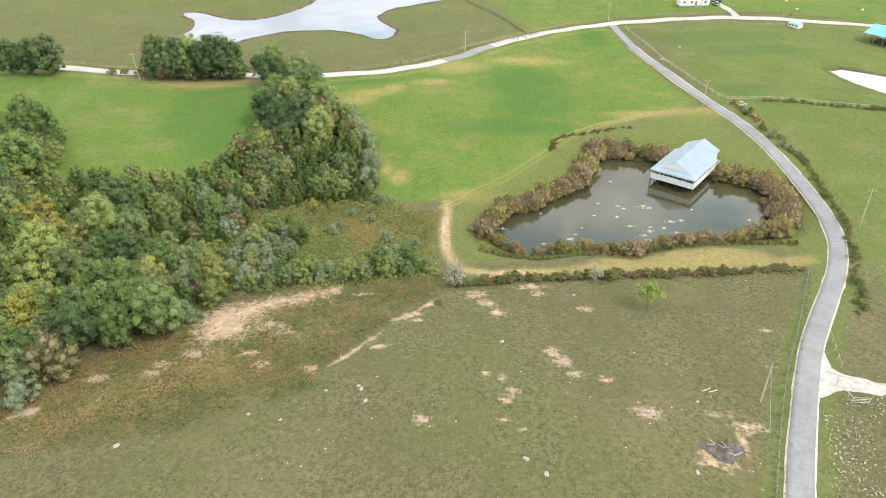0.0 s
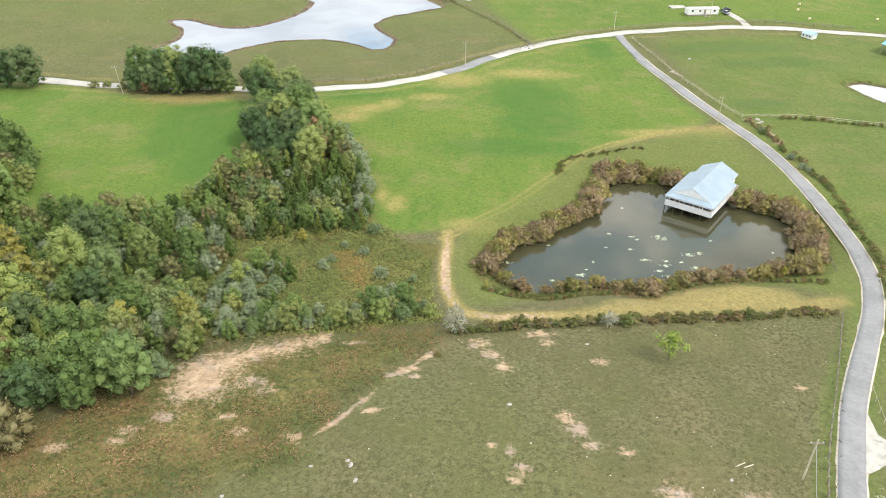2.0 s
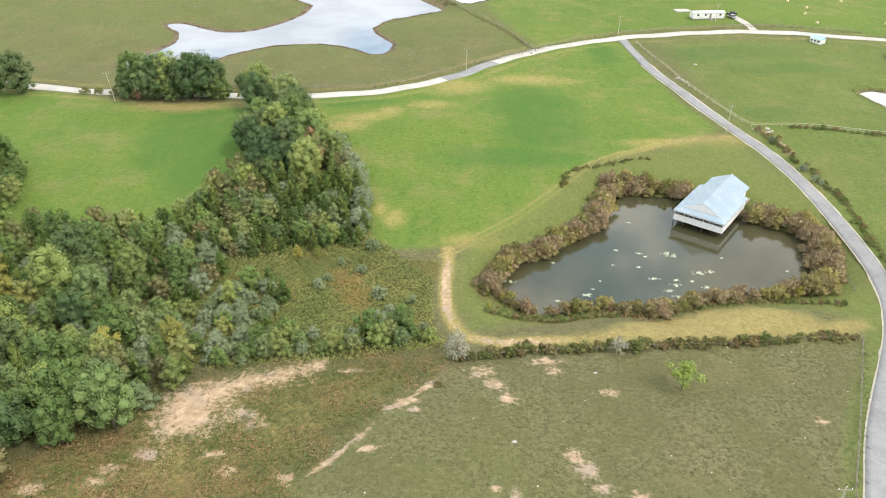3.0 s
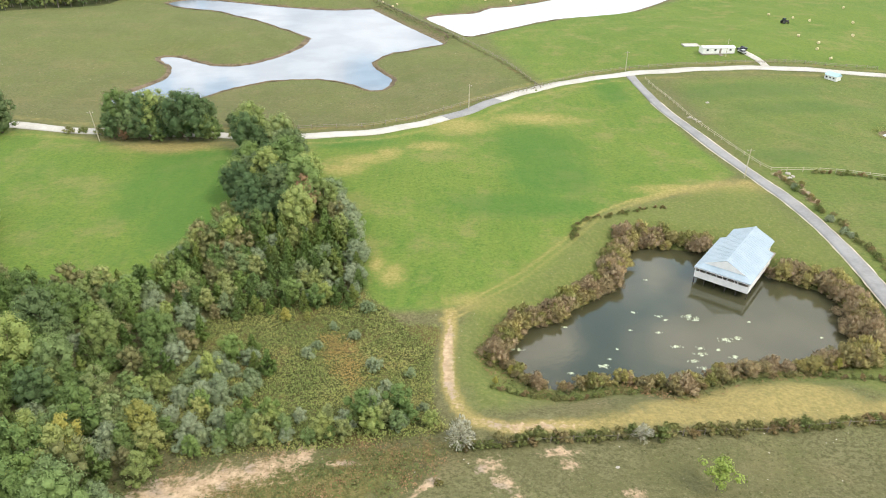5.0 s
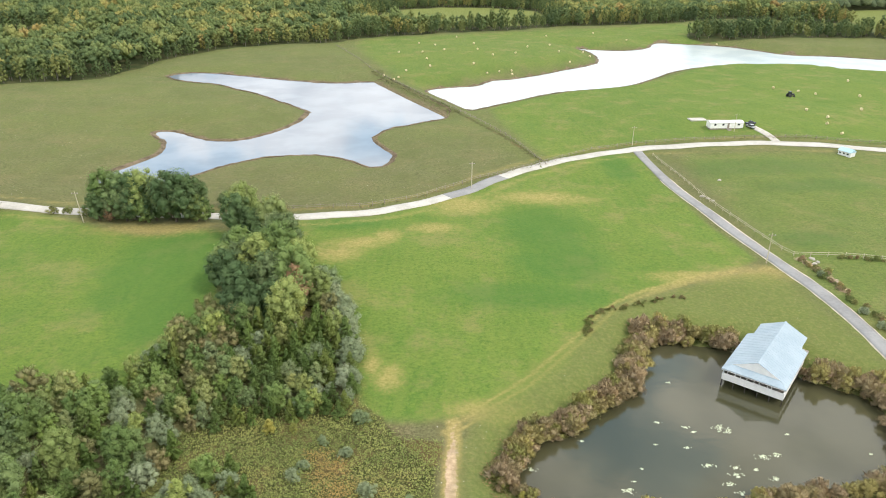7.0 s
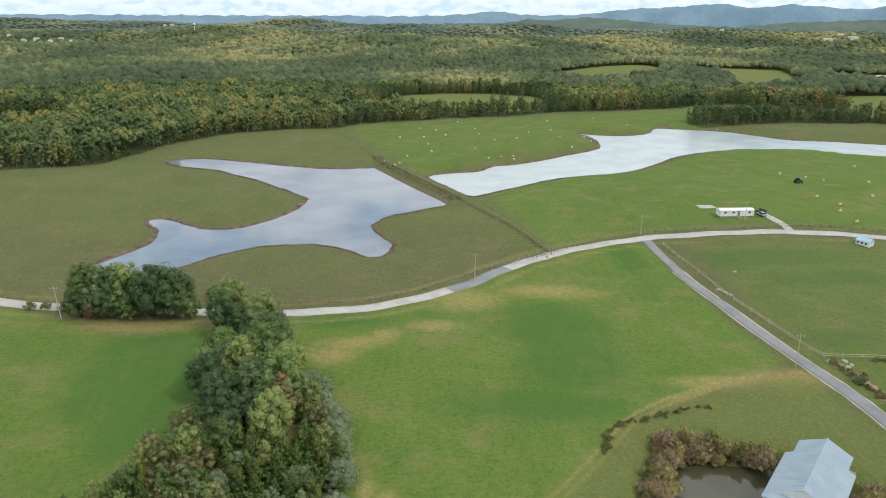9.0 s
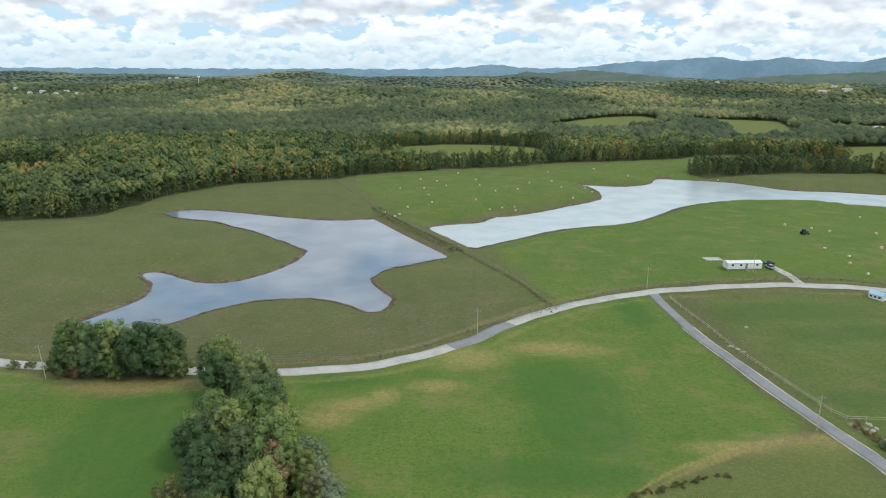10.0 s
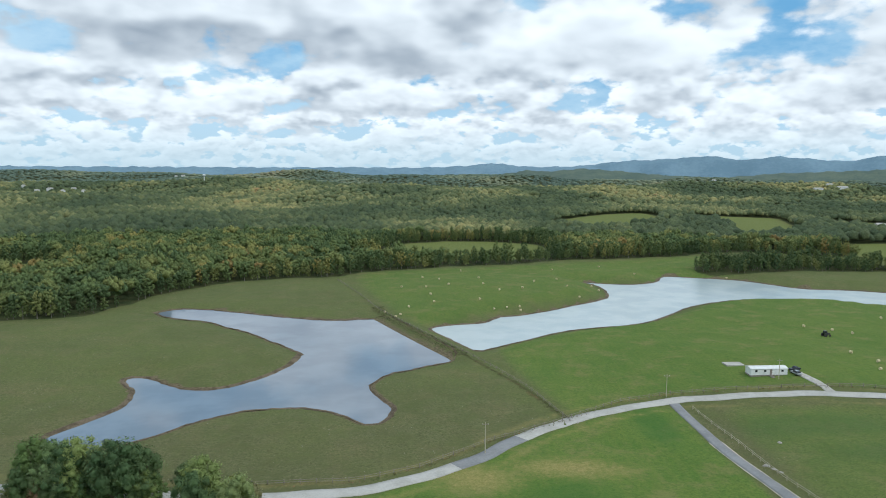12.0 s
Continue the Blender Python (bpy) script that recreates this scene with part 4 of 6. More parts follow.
def plant_grove():
    rng = np.random.default_rng(5)
    for x, y in scatter(rng, GROVE_HEAD, 4.6, 2.8):
        east = x > -24 - 0.42 * (y - 186)
        set_plant(mixture(rng, [("silver", 3), ("oak", 2), ("dark", 1.5)] if east else [("oak", 5), ("dark", 4), ("yellow", 0.8), ("cedar", 1), ("brushy", 0.6)]), x, y, rng, 1.35 if east and y < 200 else 1.0)
    for x, y in scatter(rng, GROVE_MID, 2.15, 0.5):
        tall = 0.72 + 0.45 * ease((y - 156) / 20)
        west = x < -42
        set_plant(mixture(rng, [("brushy", 1.3), ("young", 3), ("rust", 0.15), ("silver", 1), ("cedar", 1.5)] if west else [("cedar", 9), ("young", 2.5), ("silver", 1.0), ("yellow", 0.25)]), x, y, rng, tall)
    for x, y in scatter(rng, GROVE_WEST, 2.85):
        high = 1.0 + 0.28 * ease((-x - 62) / 25)
        set_plant(mixture(rng, [("young", 6), ("oak", 0.5), ("cedar", 2.6), ("yellow", 0.7), ("silver", 2.0), ("brushy", 1.0), ("dark", 0.3), ("snag", 0.12)]), x, y, rng, 0.86 * high)
    for x, y in scatter(rng, GROVE_EDGE, 3.0):
        set_plant(mixture(rng, [("young", 6), ("cedar", 1.5), ("silver", 1.6), ("yellow", 0.4), ("brushy", 0.6)]), x, y, rng, 0.8 + 0.42 * ease((-x - 42) / 10))
    for x, y in scatter(rng, [(-101, 158), (-101, 174), (-106, 184), (-124, 190), (-134, 160), (-118, 156)], 4.0):
        set_plant(mixture(rng, [("young", 3), ("oak", 2), ("brushy", 1.5)]), x, y, rng, 0.95)
    for x, y in scatter(rng, [(-40, 121), (-33, 125), (-30, 133), (-35, 139), (-42, 136), (-45, 125)], 2.7):
        set_plant(mixture(rng, [("silver", 5), ("young", 1), ("cedar", 1)]), x, y, rng, 0.82)
    for x, y in scatter(rng, [(-30, 113.5), (-14, 114), (-6, 117), (-14, 121), (-30, 119)], 3.0):
        set_plant(mixture(rng, [("young", 4), ("silver", 1)]), x, y, rng, 0.62)
    # the tall crowns at the wood's southern edge
    for kind, x, y, s in (("brushy", -61, 84.2, 1.5), ("oak", -54.3, 92.4, 0.80), ("oak", -48, 95.2, 0.80), ("dark", -61, 92, 0.88), ("young", -57.5, 98, 1.4), ("young", -51, 100.5, 1.3), ("silver", -46.2, 100.5, 0.85), ("young", -42.4, 105, 1.0), ("rust", -70, 101, 1.1), ("rust", -66, 103, 1.0),
                          ("young", -68, 88, 1.4), ("oak", -75, 92, 0.8), ("silver", -64.5, 79.5, 1.1), ("silver", -69, 77, 1.1), ("young", -66, 83.5, 1.0), ("dark", -73, 82, 0.7), ("snag", -61.5, 104, 1.3), ("snag", -58, 107, 1.1)):
        set_plant(kind, x, y, rng, s)
    for kind, x, y, s in (("yellow", -27, 148.5, 0.42), ("yellow", -31, 148, 0.42), ("silver", -21.5, 146, 0.55), ("silver", -15.5, 151, 0.6), ("silver", -12.5, 133, 0.6), ("silver", -11.5, 120.5, 0.9), ("young", -7.5, 121, 0.75),
                          ("young", -13, 118.5, 0.85), ("silver", -7, 117, 0.55), ("young", -2.5, 117.5, 0.5), ("rust", -33.5, 187.5, 1.9), ("brushy", -52, 183, 1.1), ("silver", -19, 168, 1.1), ("silver", -18, 162, 1.05), ("silver", -22, 180, 1.3), ("silver", -18.5, 157, 0.9), ("silver", -20.3, 173, 1.15), ("silver", -24, 186, 1.4), ("silver", -26, 191, 1.4), ("silver", -28.5, 196, 1.4), ("silver", -31, 201, 1.3),
                          ("yellow", -43, 205, 1.45), ("yellow", -40, 206, 1.2), ("yellow", -33, 183, 1.1), ("yellow", -50, 233, 1.2), ("brushy", -45.5, 231, 1.3), ("young", -20.5, 113.5, 0.55), ("weed", -1, 103.5, 0.7)):
        set_plant(kind, x, y, rng, s)
    for kind, x, y, size in (("silver", -25, 137, 0.55), ("silver", -23.5, 139.5, 0.5), ("silver", -10, 127, 0.45), ("silver", -6, 131, 0.4), ("silver", -17, 142.5, 0.5), ("young", -9, 119, 0.55), ("young", -5.5, 118.5, 0.5), ("silver", -15.5, 117.5, 0.6),
                             ("young", -11, 117, 0.5), ("silver", -3.5, 121.5, 0.5), ("young", -17.5, 114.5, 0.5), ("silver", -24, 114, 0.6), ("young", -26.5, 113, 0.55), ("young", -30, 112.5, 0.6), ("silver", -33.5, 111.5, 0.6), ("young", -37, 110.5, 0.7)):
        set_plant(kind, x, y, rng, size)
    for kind, x, y, size in (("dark", -101.5, 240.5, 1.12), ("oak", -100, 243.5, 1.0), ("dark", -97.5, 241, 1.08), ("oak", -95, 243, 0.96), ("dark", -93.5, 240.2, 0.9), ("dark", -91.5, 241.5, 1.15), ("oak", -89, 243, 1.06),
                             ("young", -88, 239.6, 1.2), ("dark", -85, 241, 1.16), ("dark", -81.5, 242.5, 1.32), ("dark", -79, 240, 1.22), ("oak", -77.5, 243, 1.16), ("dark", -74.5, 241.5, 1.12), ("young", -72.5, 240, 1.3), ("young", -70.5, 242, 1.1),
                             ("dark", -68.2, 252.5, 0.62), ("dark", -66.5, 251.5, 0.5), ("rust", -98, 239, 0.8)):
        set_plant(kind, x, y, rng, size)
    for x, y, s in ((-118, 246, 0.8), (-114, 246.5, 0.9), (-67, 244, 0.5), (-108, 245, 0.9), (-104, 244, 1.6)):
        set_plant("weed", x, y, rng, 1.6 * s)
    for x in (-139, -146, -153):
        set_plant("dark", x, 246 + rng.uniform(-1, 1), rng, 1.15)


plant_grove()


def plant_banks():
    rng = np.random.default_rng(8)
    shore = smooth_line(POND, 1.0, True)
    centre = np.array([48, 152])
    for q in shore[::1]:
        x, y = q
        if 60 < x < 71 and y > 162:
            continue
        out = (q - centre) / np.linalg.norm(q - centre)
        south = y < 137
        rows = (0.2, 1.3) if south else (0.2, 1.4, 2.6, 3.6)
        for k in rows:
            if rng.uniform() < (0.50 if south else 0.46):
                p = q + out * (k + rng.uniform(-0.5, 0.5)) + rng.uniform(-0.5, 0.5, 2)
                set_plant("bank", p[0], p[1], rng, rng.uniform(0.55, 1.0) if south else rng.uniform(0.75, 1.2), rng.uniform(0.85, 1.25))
    for x, y, s in ((11.5, 133, 0.35), (8.5, 129, 0.28), (70, 135, 0.3)):
        set_plant("yellow", x, y, rng, s)
    for x in np.arange(8, 76, 1.3):
        y = np.interp(x, [8, 20, 34, 45, 55, 64, 70, 76], [127, 126, 127.5, 130.3, 132.3, 133, 131, 129])
        set_plant("weed", x, y + rng.uniform(-0.6, 0.6), rng, 0.6)
    for x in np.arange(2, 74, 0.9):
        y = np.interp(x, [1, 9, 29, 50, 67, 74], [112.2, 113, 114.7, 117, 119, 119.4])
        set_plant("weed", x, y + rng.uniform(-0.9, 0.9), rng, rng.uniform(0.5, 1.05))
    for x, y, s in ((29.4, 113.8, 1.0), (2.2, 112.5, 1.1)):
        set_plant("pale", x, y, rng, s)
    set_plant("lime", 37, 103.5, rng, 1.0)
    for x, y in ((93.2, 187.6), (93.4, 181.5), (94.2, 179.5), (92.3, 206)):
        set_plant("silver", x, y, rng, 0.42)
    for y in np.arange(104, 216, 1.6):
        x = np.interp(y, [104, 118, 132, 145, 160, 179, 187, 204, 218], [77, 83, 88.5, 92, 93.6, 95, 94.6, 93, 92.5])
        set_plant("weed", x + rng.uniform(-0.9, 0.9), y, rng, rng.uniform(0.45, 0.95))
    for x in np.arange(102, 150, 1.8):
        set_plant("weed", x, np.interp(x, [100, 113, 150], [216.2, 211.2, 200]) + rng.uniform(-0.4, 0.4), rng, rng.uniform(0.55, 0.95))
    for x, y in smooth_line([(40, 190), (43.5, 191.6), (49.4, 194.2), (55.5, 195.6)], 0.8, False).tolist() + [q for _ in range(2) for q in smooth_line([(29.8, 178.5), (30.6, 182.5), (33, 186.5), (36.3, 188.9), (40, 190)], 1.0, False).tolist()]:
        set_plant("weed", x + rng.uniform(-0.8, 0.8), y + rng.uniform(-0.6, 0.6), rng, rng.uniform(0.32, 0.6))
    for x, y in smooth_line(DITCH, 1.3, False).tolist():
        set_plant("bank", x + rng.uniform(-1.2, 1.2), y + rng.uniform(-0.6, 0.6), rng, rng.uniform(0.25, 0.5))


plant_banks()


# ---- far woods ----
def strew(rng, pattern, spots_xy, sizes, name, material, label, squash=1.0):
    v, f, soft = pattern
    n, k = len(spots_xy), len(v)
    a = rng.uniform(0, 6.28, n)
    c, s = np.cos(a)[:, None], np.sin(a)[:, None]
    z = height(spots_xy[:, 0], spots_xy[:, 1])
    sz = sizes[:, None]
    out = np.empty((n, k, 3))
    out[..., 0] = (v[:, 0] * c - v[:, 1] * s) * sz + spots_xy[:, :1]
    out[..., 1] = (v[:, 0] * s + v[:, 1] * c) * sz + spots_xy[:, 1:]
    stand = 1 + 0.12 * np.sin(spots_xy[:, :1] / 37 + 1) * np.sin(spots_xy[:, 1:] / 43) + 0.12 * np.sin(spots_xy[:, :1] / 13 - spots_xy[:, 1:] / 17)
    out[..., 2] = v[:, 2] * sz * stand * rng.uniform(0.88, 1.14, (n, 1)) * squash + z[:, None]
    faces = (f[None] + (np.arange(n) * k)[:, None, None]).reshape(-1, f.shape[1])
    me = mesh_of(name, out.reshape(-1, 3), faces, material)
    sn = np.empty((n, k, 3))
    sn[..., 0], sn[..., 1], sn[..., 2] = soft[:, 0] * c - soft[:, 1] * s, soft[:, 0] * s + soft[:, 1] * c, soft[:, 2]
    soften(me, sn.reshape(-1, 3))
    tone = np.repeat(rng.uniform(0, 1, n), k)
    layer = me.attributes.new("tone", "FLOAT", "POINT")
    layer.data.foreach_set("value", tone.astype(np.float32))
    return tagged(new(name, me), label, "woods", kind="stuff")


def make_woods_material(name, stops, spread_k, patch_scale, share=0.38, grain=0.9, lift=1.14):
    m, n, b = surface(name, 0.85, 0.0, 0.15)
    tone = n.add("Attribute")
    tone.attribute_name = "tone"
    p = place_of(n)
    # Broad tone patches: differing stands, plus sun and cloud shade put into colour.
    patch = n.noise(n.vec("MULTIPLY", p, (1.0, 0.55, 1.0)), patch_scale, 5.0, 0.6)
    t = n.math("ADD", n.math("MULTIPLY", tone.outputs["Fac"], 1 - share), n.math("MULTIPLY", n.step(patch, 0.36, 0.66), share))
    col = n.ramp(t, stops)
    fine = n.add("NewGeometry").outputs["Random Per Island"]
    leafy = n.noise(p, grain, 4.0, 0.65)
    k = n.math("ADD", n.math("MULTIPLY", fine, spread_k), lift - 0.5 * spread_k)
    k = n.math("ADD", k, n.math("MULTIPLY", n.step(leafy, 0.36, 0.66), 0.45))
    out = n.vec("SCALE", col)
    n.tree.links.new(k, out.node.inputs[3])
    n.put(b, "Base Color", out)
    bumped(n, b, leafy, 0.9, 1.6)
    return m


def plant_woods():
    rng = np.random.default_rng(12)
    mat = make_woods_material("woods_leaves", [(0.10, (0.070, 0.106, 0.046)), (0.34, (0.098, 0.138, 0.054)), (0.55, (0.132, 0.170, 0.060)), (0.72, (0.190, 0.208, 0.070)), (0.86, (0.265, 0.245, 0.078)), (1.0, (0.27, 0.170, 0.07))], 0.14, 0.010)
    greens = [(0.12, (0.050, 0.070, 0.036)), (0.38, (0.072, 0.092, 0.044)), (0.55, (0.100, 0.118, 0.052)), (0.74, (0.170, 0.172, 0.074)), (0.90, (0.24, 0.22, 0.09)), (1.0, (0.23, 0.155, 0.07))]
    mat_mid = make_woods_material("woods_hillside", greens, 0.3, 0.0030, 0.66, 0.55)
    # Blue-grey distance haze is mixed into the farthest woods' leaf colours.
    mat_hazed = make_woods_material("woods_distance_hazed", [(at, tuple(0.72 * q + g for q, g in zip(c, (0.040, 0.058, 0.060)))) for at, c in greens], 0.3, 0.0016, 0.75, 0.2)
    ex, ey = np.array(WOOD_EDGE).T

    def grid(gap, near, far, half=46):
        """Jittered spots between two distances, within the camera's wide view, where woods stand."""
        w = far * math.tan(radians(half)) + 40
        gx, gy = np.meshgrid(np.arange(-w, w, gap), np.arange(250, far + 100, gap))
        x = gx.ravel() + rng.uniform(-0.45, 0.45, gx.size) * gap
        y = gy.ravel() + rng.uniform(-0.45, 0.45, gx.size) * gap
        d = np.hypot(x, y - 60)
        ok = (d >= near) & (d < far) & (np.abs(x) < (y - 20) * math.tan(radians(half)) + 60)
        x, y = x[ok], y[ok]
        ok = wooded(x, y) > 0.6
        return np.stack([x[ok], y[ok]], 1)

    def depth(q):
        """How far inside the wood a spot lies."""
        d = q[:, 1] - np.interp(q[:, 0], ex, ey)
        c = -inside_distance(q[:, 0], q[:, 1], np.array(COPSE, float))
        for f in FIELDS:
            d = np.minimum(d, inside_distance(q[:, 0], q[:, 1], np.array(f, float)))
        return np.maximum(np.where(d < 0, 1e3, d), 0) if not len(q) else np.where(c > 0, c, d)

    close = grid(6.4, 300, 820)
    inner = depth(close)
    edge, deep = close[inner < 22], close[inner >= 22]
    trunk = rod((0, 0, -0.5), (0, 0, 8), 0.28, 4, 0.16)
    tv, tf = np.array([v.co[:] for v in trunk.verts]), [[v.index for v in f.verts] for f in trunk.faces if len(f.verts) == 4]
    trunk.free()
    for k in range(4):
        pat = crown(np.random.default_rng(200 + k), (15, 17, 14, 16)[k], (4.3, 4.0, 4.8, 3.4)[k], (1.6, 2.6, 1.2, 1.0)[k], 18, 250, 0.50, form=("round", "egg", "round", "egg")[k], fine=1, inner=0.86)
        q = edge[k::4]
        sizes = rng.uniform(0.52, 1.0, len(q))
        strew(rng, pat, q, sizes, "woods_edge", mat, "edge of mixed autumn woodland")
        strew(rng, (tv, np.array(tf), tv * [1, 1, 0]), q, sizes, "woods_trunks", BARK_PALE, "slender pale trunks at the woodland edge", 0.8)
    sv, sf = ico_points(1)
    keep = np.array([k for k in range(len(sf)) if sv[sf[k]][:, 2].mean() > -0.45])
    for k in range(3):
        pat = crown(np.random.default_rng(210 + k), 15, (4.6, 5.2, 4.0)[k], 7.0, 9, 80, 0.62, fine=1, inner=0.86, lobe=0.46)
        q = deep[k::3]
        strew(rng, pat, q, rng.uniform(0.66, 1.04, len(q)), "woods_canopy", mat, "canopy of mixed autumn woodland")
    # The outermost ring uses the leaves with haze in their colour.
    for near, far, gap, size, flat, leaf in ((820, 1600, 7.9, 0.80, 1.0, mat_mid), (1600, 2700, 14, 1.15, 0.75, mat_mid), (2700, 4700, 25, 1.7, 0.30, mat_hazed)):
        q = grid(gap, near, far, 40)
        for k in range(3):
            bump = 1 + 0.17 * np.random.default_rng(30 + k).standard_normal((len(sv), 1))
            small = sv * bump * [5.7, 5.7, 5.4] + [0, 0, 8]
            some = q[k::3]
            strew(rng, (small, sf[keep], sv + [0, 0, 0.3]), some, size * rng.uniform(0.62, 1.3, len(some)), "woods_far", leaf, "distant wooded hills in patchy autumn green, the farthest tinted with haze", flat)


plant_woods()


# ---- distant ridges ----
def build_ridge(name, dist, depth_m, shape, material, label, a0=-75, a1=60, spur=0.22):
    """A long hill: a crest with spurs and hollows down its slopes, seen across the woods. shape gives the crest's height by bearing in degrees."""
    rows = []
    angles = np.arange(a0, a1, 0.25)
    rng = np.random.default_rng(int(dist))
    slope = ((-1.0, -20), (-0.75, 0.22), (-0.55, 0.46), (-0.36, 0.66), (-0.2, 0.83), (-0.08, 0.95), (0, 1.0), (0.5, 0.6), (1.0, -20))
    for k, a in enumerate(angles):
        r = radians(a)
        top = shape(a)
        for f, hgt in slope:
            wave = math.sin(a * 0.8 + 1.2 * math.sin(a * 0.4)) + 0.5 * math.sin(a * 1.9 + 0.7)
            d = dist + f * depth_m * (1 + spur * wave)
            zz = hgt if hgt < 0 else top * hgt + rng.uniform(-1.2, 1.2)
            rows.append((math.sin(r) * d, 70 + math.cos(r) * d, zz))
    i = np.arange(len(rows)).reshape(-1, len(slope))
    faces = np.stack([i[:-1, :-1], i[:-1, 1:], i[1:, 1:], i[1:, :-1]], -1).reshape(-1, 4)
    me = mesh_of(name, rows, faces, material)
    me.polygons.foreach_set("use_smooth", np.ones(len(me.polygons), bool))
    return tagged(new(name, me), label, "hills", kind="structure")


CREST = [(-80, 84), (-40, 86), (-14, 88), (-8, 92), (-3, 90), (0, 98), (2, 108), (3.6, 124), (5.5, 108), (7, 99), (10.3, 106), (13.8, 138), (16.4, 147), (20.1, 169), (22.5, 145), (24.8, 166), (27.8, 146), (29.2, 138), (32.2, 178), (40, 190), (60, 120)]
KNOLLS = [(0, 20), (3.6, 52), (6.4, 80), (8, 74), (10.8, 90), (13.5, 78), (17.6, 55), (21, 48), (25, 72), (28, 80), (32, 92), (36, 88), (42, 40)]


def crest(a):
    return float(np.interp(a, *zip(*CREST))) + 2.5 * math.sin(a * 3.1) + 1.5 * math.sin(a * 7.3 + 1)


def knolls(a):
    return float(np.interp(a, *zip(*KNOLLS))) + 2.0 * math.sin(a * 4.3) + 1.2 * math.sin(a * 11 + 1)


build_ridge("backdrop_ridge", 4450, 330, crest, RIDGE, "long wooded ridge on the horizon, coloured blue with haze")
build_ridge("backdrop_hill", 3650, 300, knolls, HILL, "low wooded hill, faintly haze-tinted, before the blue ridge", 0.5, 41)

# ---- the pavilion over the pond ----
def build_pavilion():
    """Axes: x along the front from its west corner, y back to the shore, z up from the water."""
    ax = Vector((0.7906, -0.6124, 0)).normalized()
    ay = Vector((-ax.y, ax.x, 0))
    m = Matrix(((ax.x, ay.x, 0, 53.08), (ax.y, ay.y, 0, 164.78), (0, 0, 1, -1.0), (0, 0, 0, 1)))
    house = thing("pavilion", m, "white lakeside pavilion on stilts with pale blue metal roof", "pavilion")
    w, wide, full, eave, ridge = 11.84, 16.2, 21.1, 3.97, 6.8
    mid, inset, t = w / 2, 1.3, 0.12
    slope = (ridge - eave) / mid
    zi = eave + inset * slope

    def sheet(name, pts, label=""):
        low = [(x, y, z - t) for x, y, z in pts]
        k = len(pts)
        faces = [tuple(range(k)), tuple(range(2 * k - 1, k - 1, -1))] + [(i, (i + 1) % k, k + (i + 1) % k, k + i) for i in range(k)]
        return part(name, solid(pts + low, faces), ROOF_BLUE, house, label)

    g = 1.46
    zh = eave + g * slope
    west = sheet("roof", [(0, 0, eave), (0, wide, eave), (inset, wide, zi), (inset, full, zi), (mid, full, ridge), (mid, g, ridge), (g, g, zh)])
    east = sheet("roof", [(w, 0, eave), (w - g, g, zh), (mid, g, ridge), (mid, full, ridge), (w - inset, full, zi), (w - inset, wide, zi), (w, wide, eave)])
    sheet("roof", [(0, 0, eave - 0.01), (g, g, zh - 0.01), (w - g, g, zh - 0.01), (w, 0, eave - 0.01)], "front skirt of the metal roof")
    part("gable", solid([(g, g - 0.02, zh), (w - g, g - 0.02, zh), (mid, g - 0.02, ridge - 0.1), (g, g + 0.1, zh), (w - g, g + 0.1, zh), (mid, g + 0.1, ridge - 0.1)],
                        [(0, 1, 2), (5, 4, 3), (0, 3, 4, 1), (1, 4, 5, 2), (2, 5, 3, 0)]), WHITE, house, "white boarded gable")
    part("ridge_cap", boxes((mid - 0.16, g - 0.25, ridge - 0.02, mid + 0.16, full + 0.05, ridge + 0.07), bevel=0.03), ROOF_BLUE, house)
    n = 26
    for side in (0, 1):
        for k in range(n):
            y = 0.5 + (full - 0.8) * k / (n - 1)
            lo = inset if y > wide else 0.05
            lo = max(lo, 0.0)
            if y < g:
                hi = y
            else:
                hi = mid
            if hi - lo < 0.6:
                continue
            a, b = (lo, y, eave + lo * slope + 0.02), (hi, y, eave + hi * slope + 0.02)
            if side:
                a, b = (w - a[0], a[1], a[2]), (w - b[0], b[1], b[2])
            part("roof_seam", rod(a, b, 0.016, 4), ROOF_BLUE, house)
    deck = 2.1
    part("deck", boxes((0.3, 0.3, deck - 0.25, w - 0.3, full - 0.5, deck), bevel=0.03), TIMBER, house, "timber deck over the water")
    part("fascia", boxes((0.05, 0.05, eave - 0.32, w - 0.05, 0.17, eave - 0.06)), WHITE, house)
    for x in (0.05, w - 0.17):
        part("fascia", boxes((x, 0.17, eave - 0.32, x + 0.12, wide, eave - 0.06)), WHITE, house)
    part("skirt_board", boxes((0.25, 0.22, deck - 0.65, w - 0.25, 0.3, deck + 0.85)), WHITE, house, "white boarded railing wall")
    for x in (0.22, w - 0.3):
        part("skirt_board", boxes((x, 0.3, deck - 0.65, x + 0.08, wide - 0.5, deck + 0.85)), WHITE, house)
    for k in range(6):
        x = 0.35 + (w - 0.7) * k / 5
        part("post", boxes((x - 0.08, 0.3, deck, x + 0.08, 0.46, eave)), WHITE, house)
        # Below the deck the piles are darkened in colour to stand in shade.
        part("pile", boxes((x - 0.09, 0.32, -1.6, x + 0.09, 0.48, deck - 0.25)), TIMBER_SHADED, house, "timber pile coloured dark for the shade under the deck")
    for side_x in (0.35, w - 0.35):
        for k in range(1, 6):
            y = 0.4 + (wide - 1.0) * k / 5
            part("post", boxes((side_x - 0.08, y - 0.08, deck, side_x + 0.08, y + 0.08, eave)), WHITE, house)
            part("pile", boxes((side_x - 0.09, y - 0.09, -1.6, side_x + 0.09, y + 0.09, deck - 0.25)), TIMBER_SHADED, house, "timber pile coloured dark for the shade under the deck")
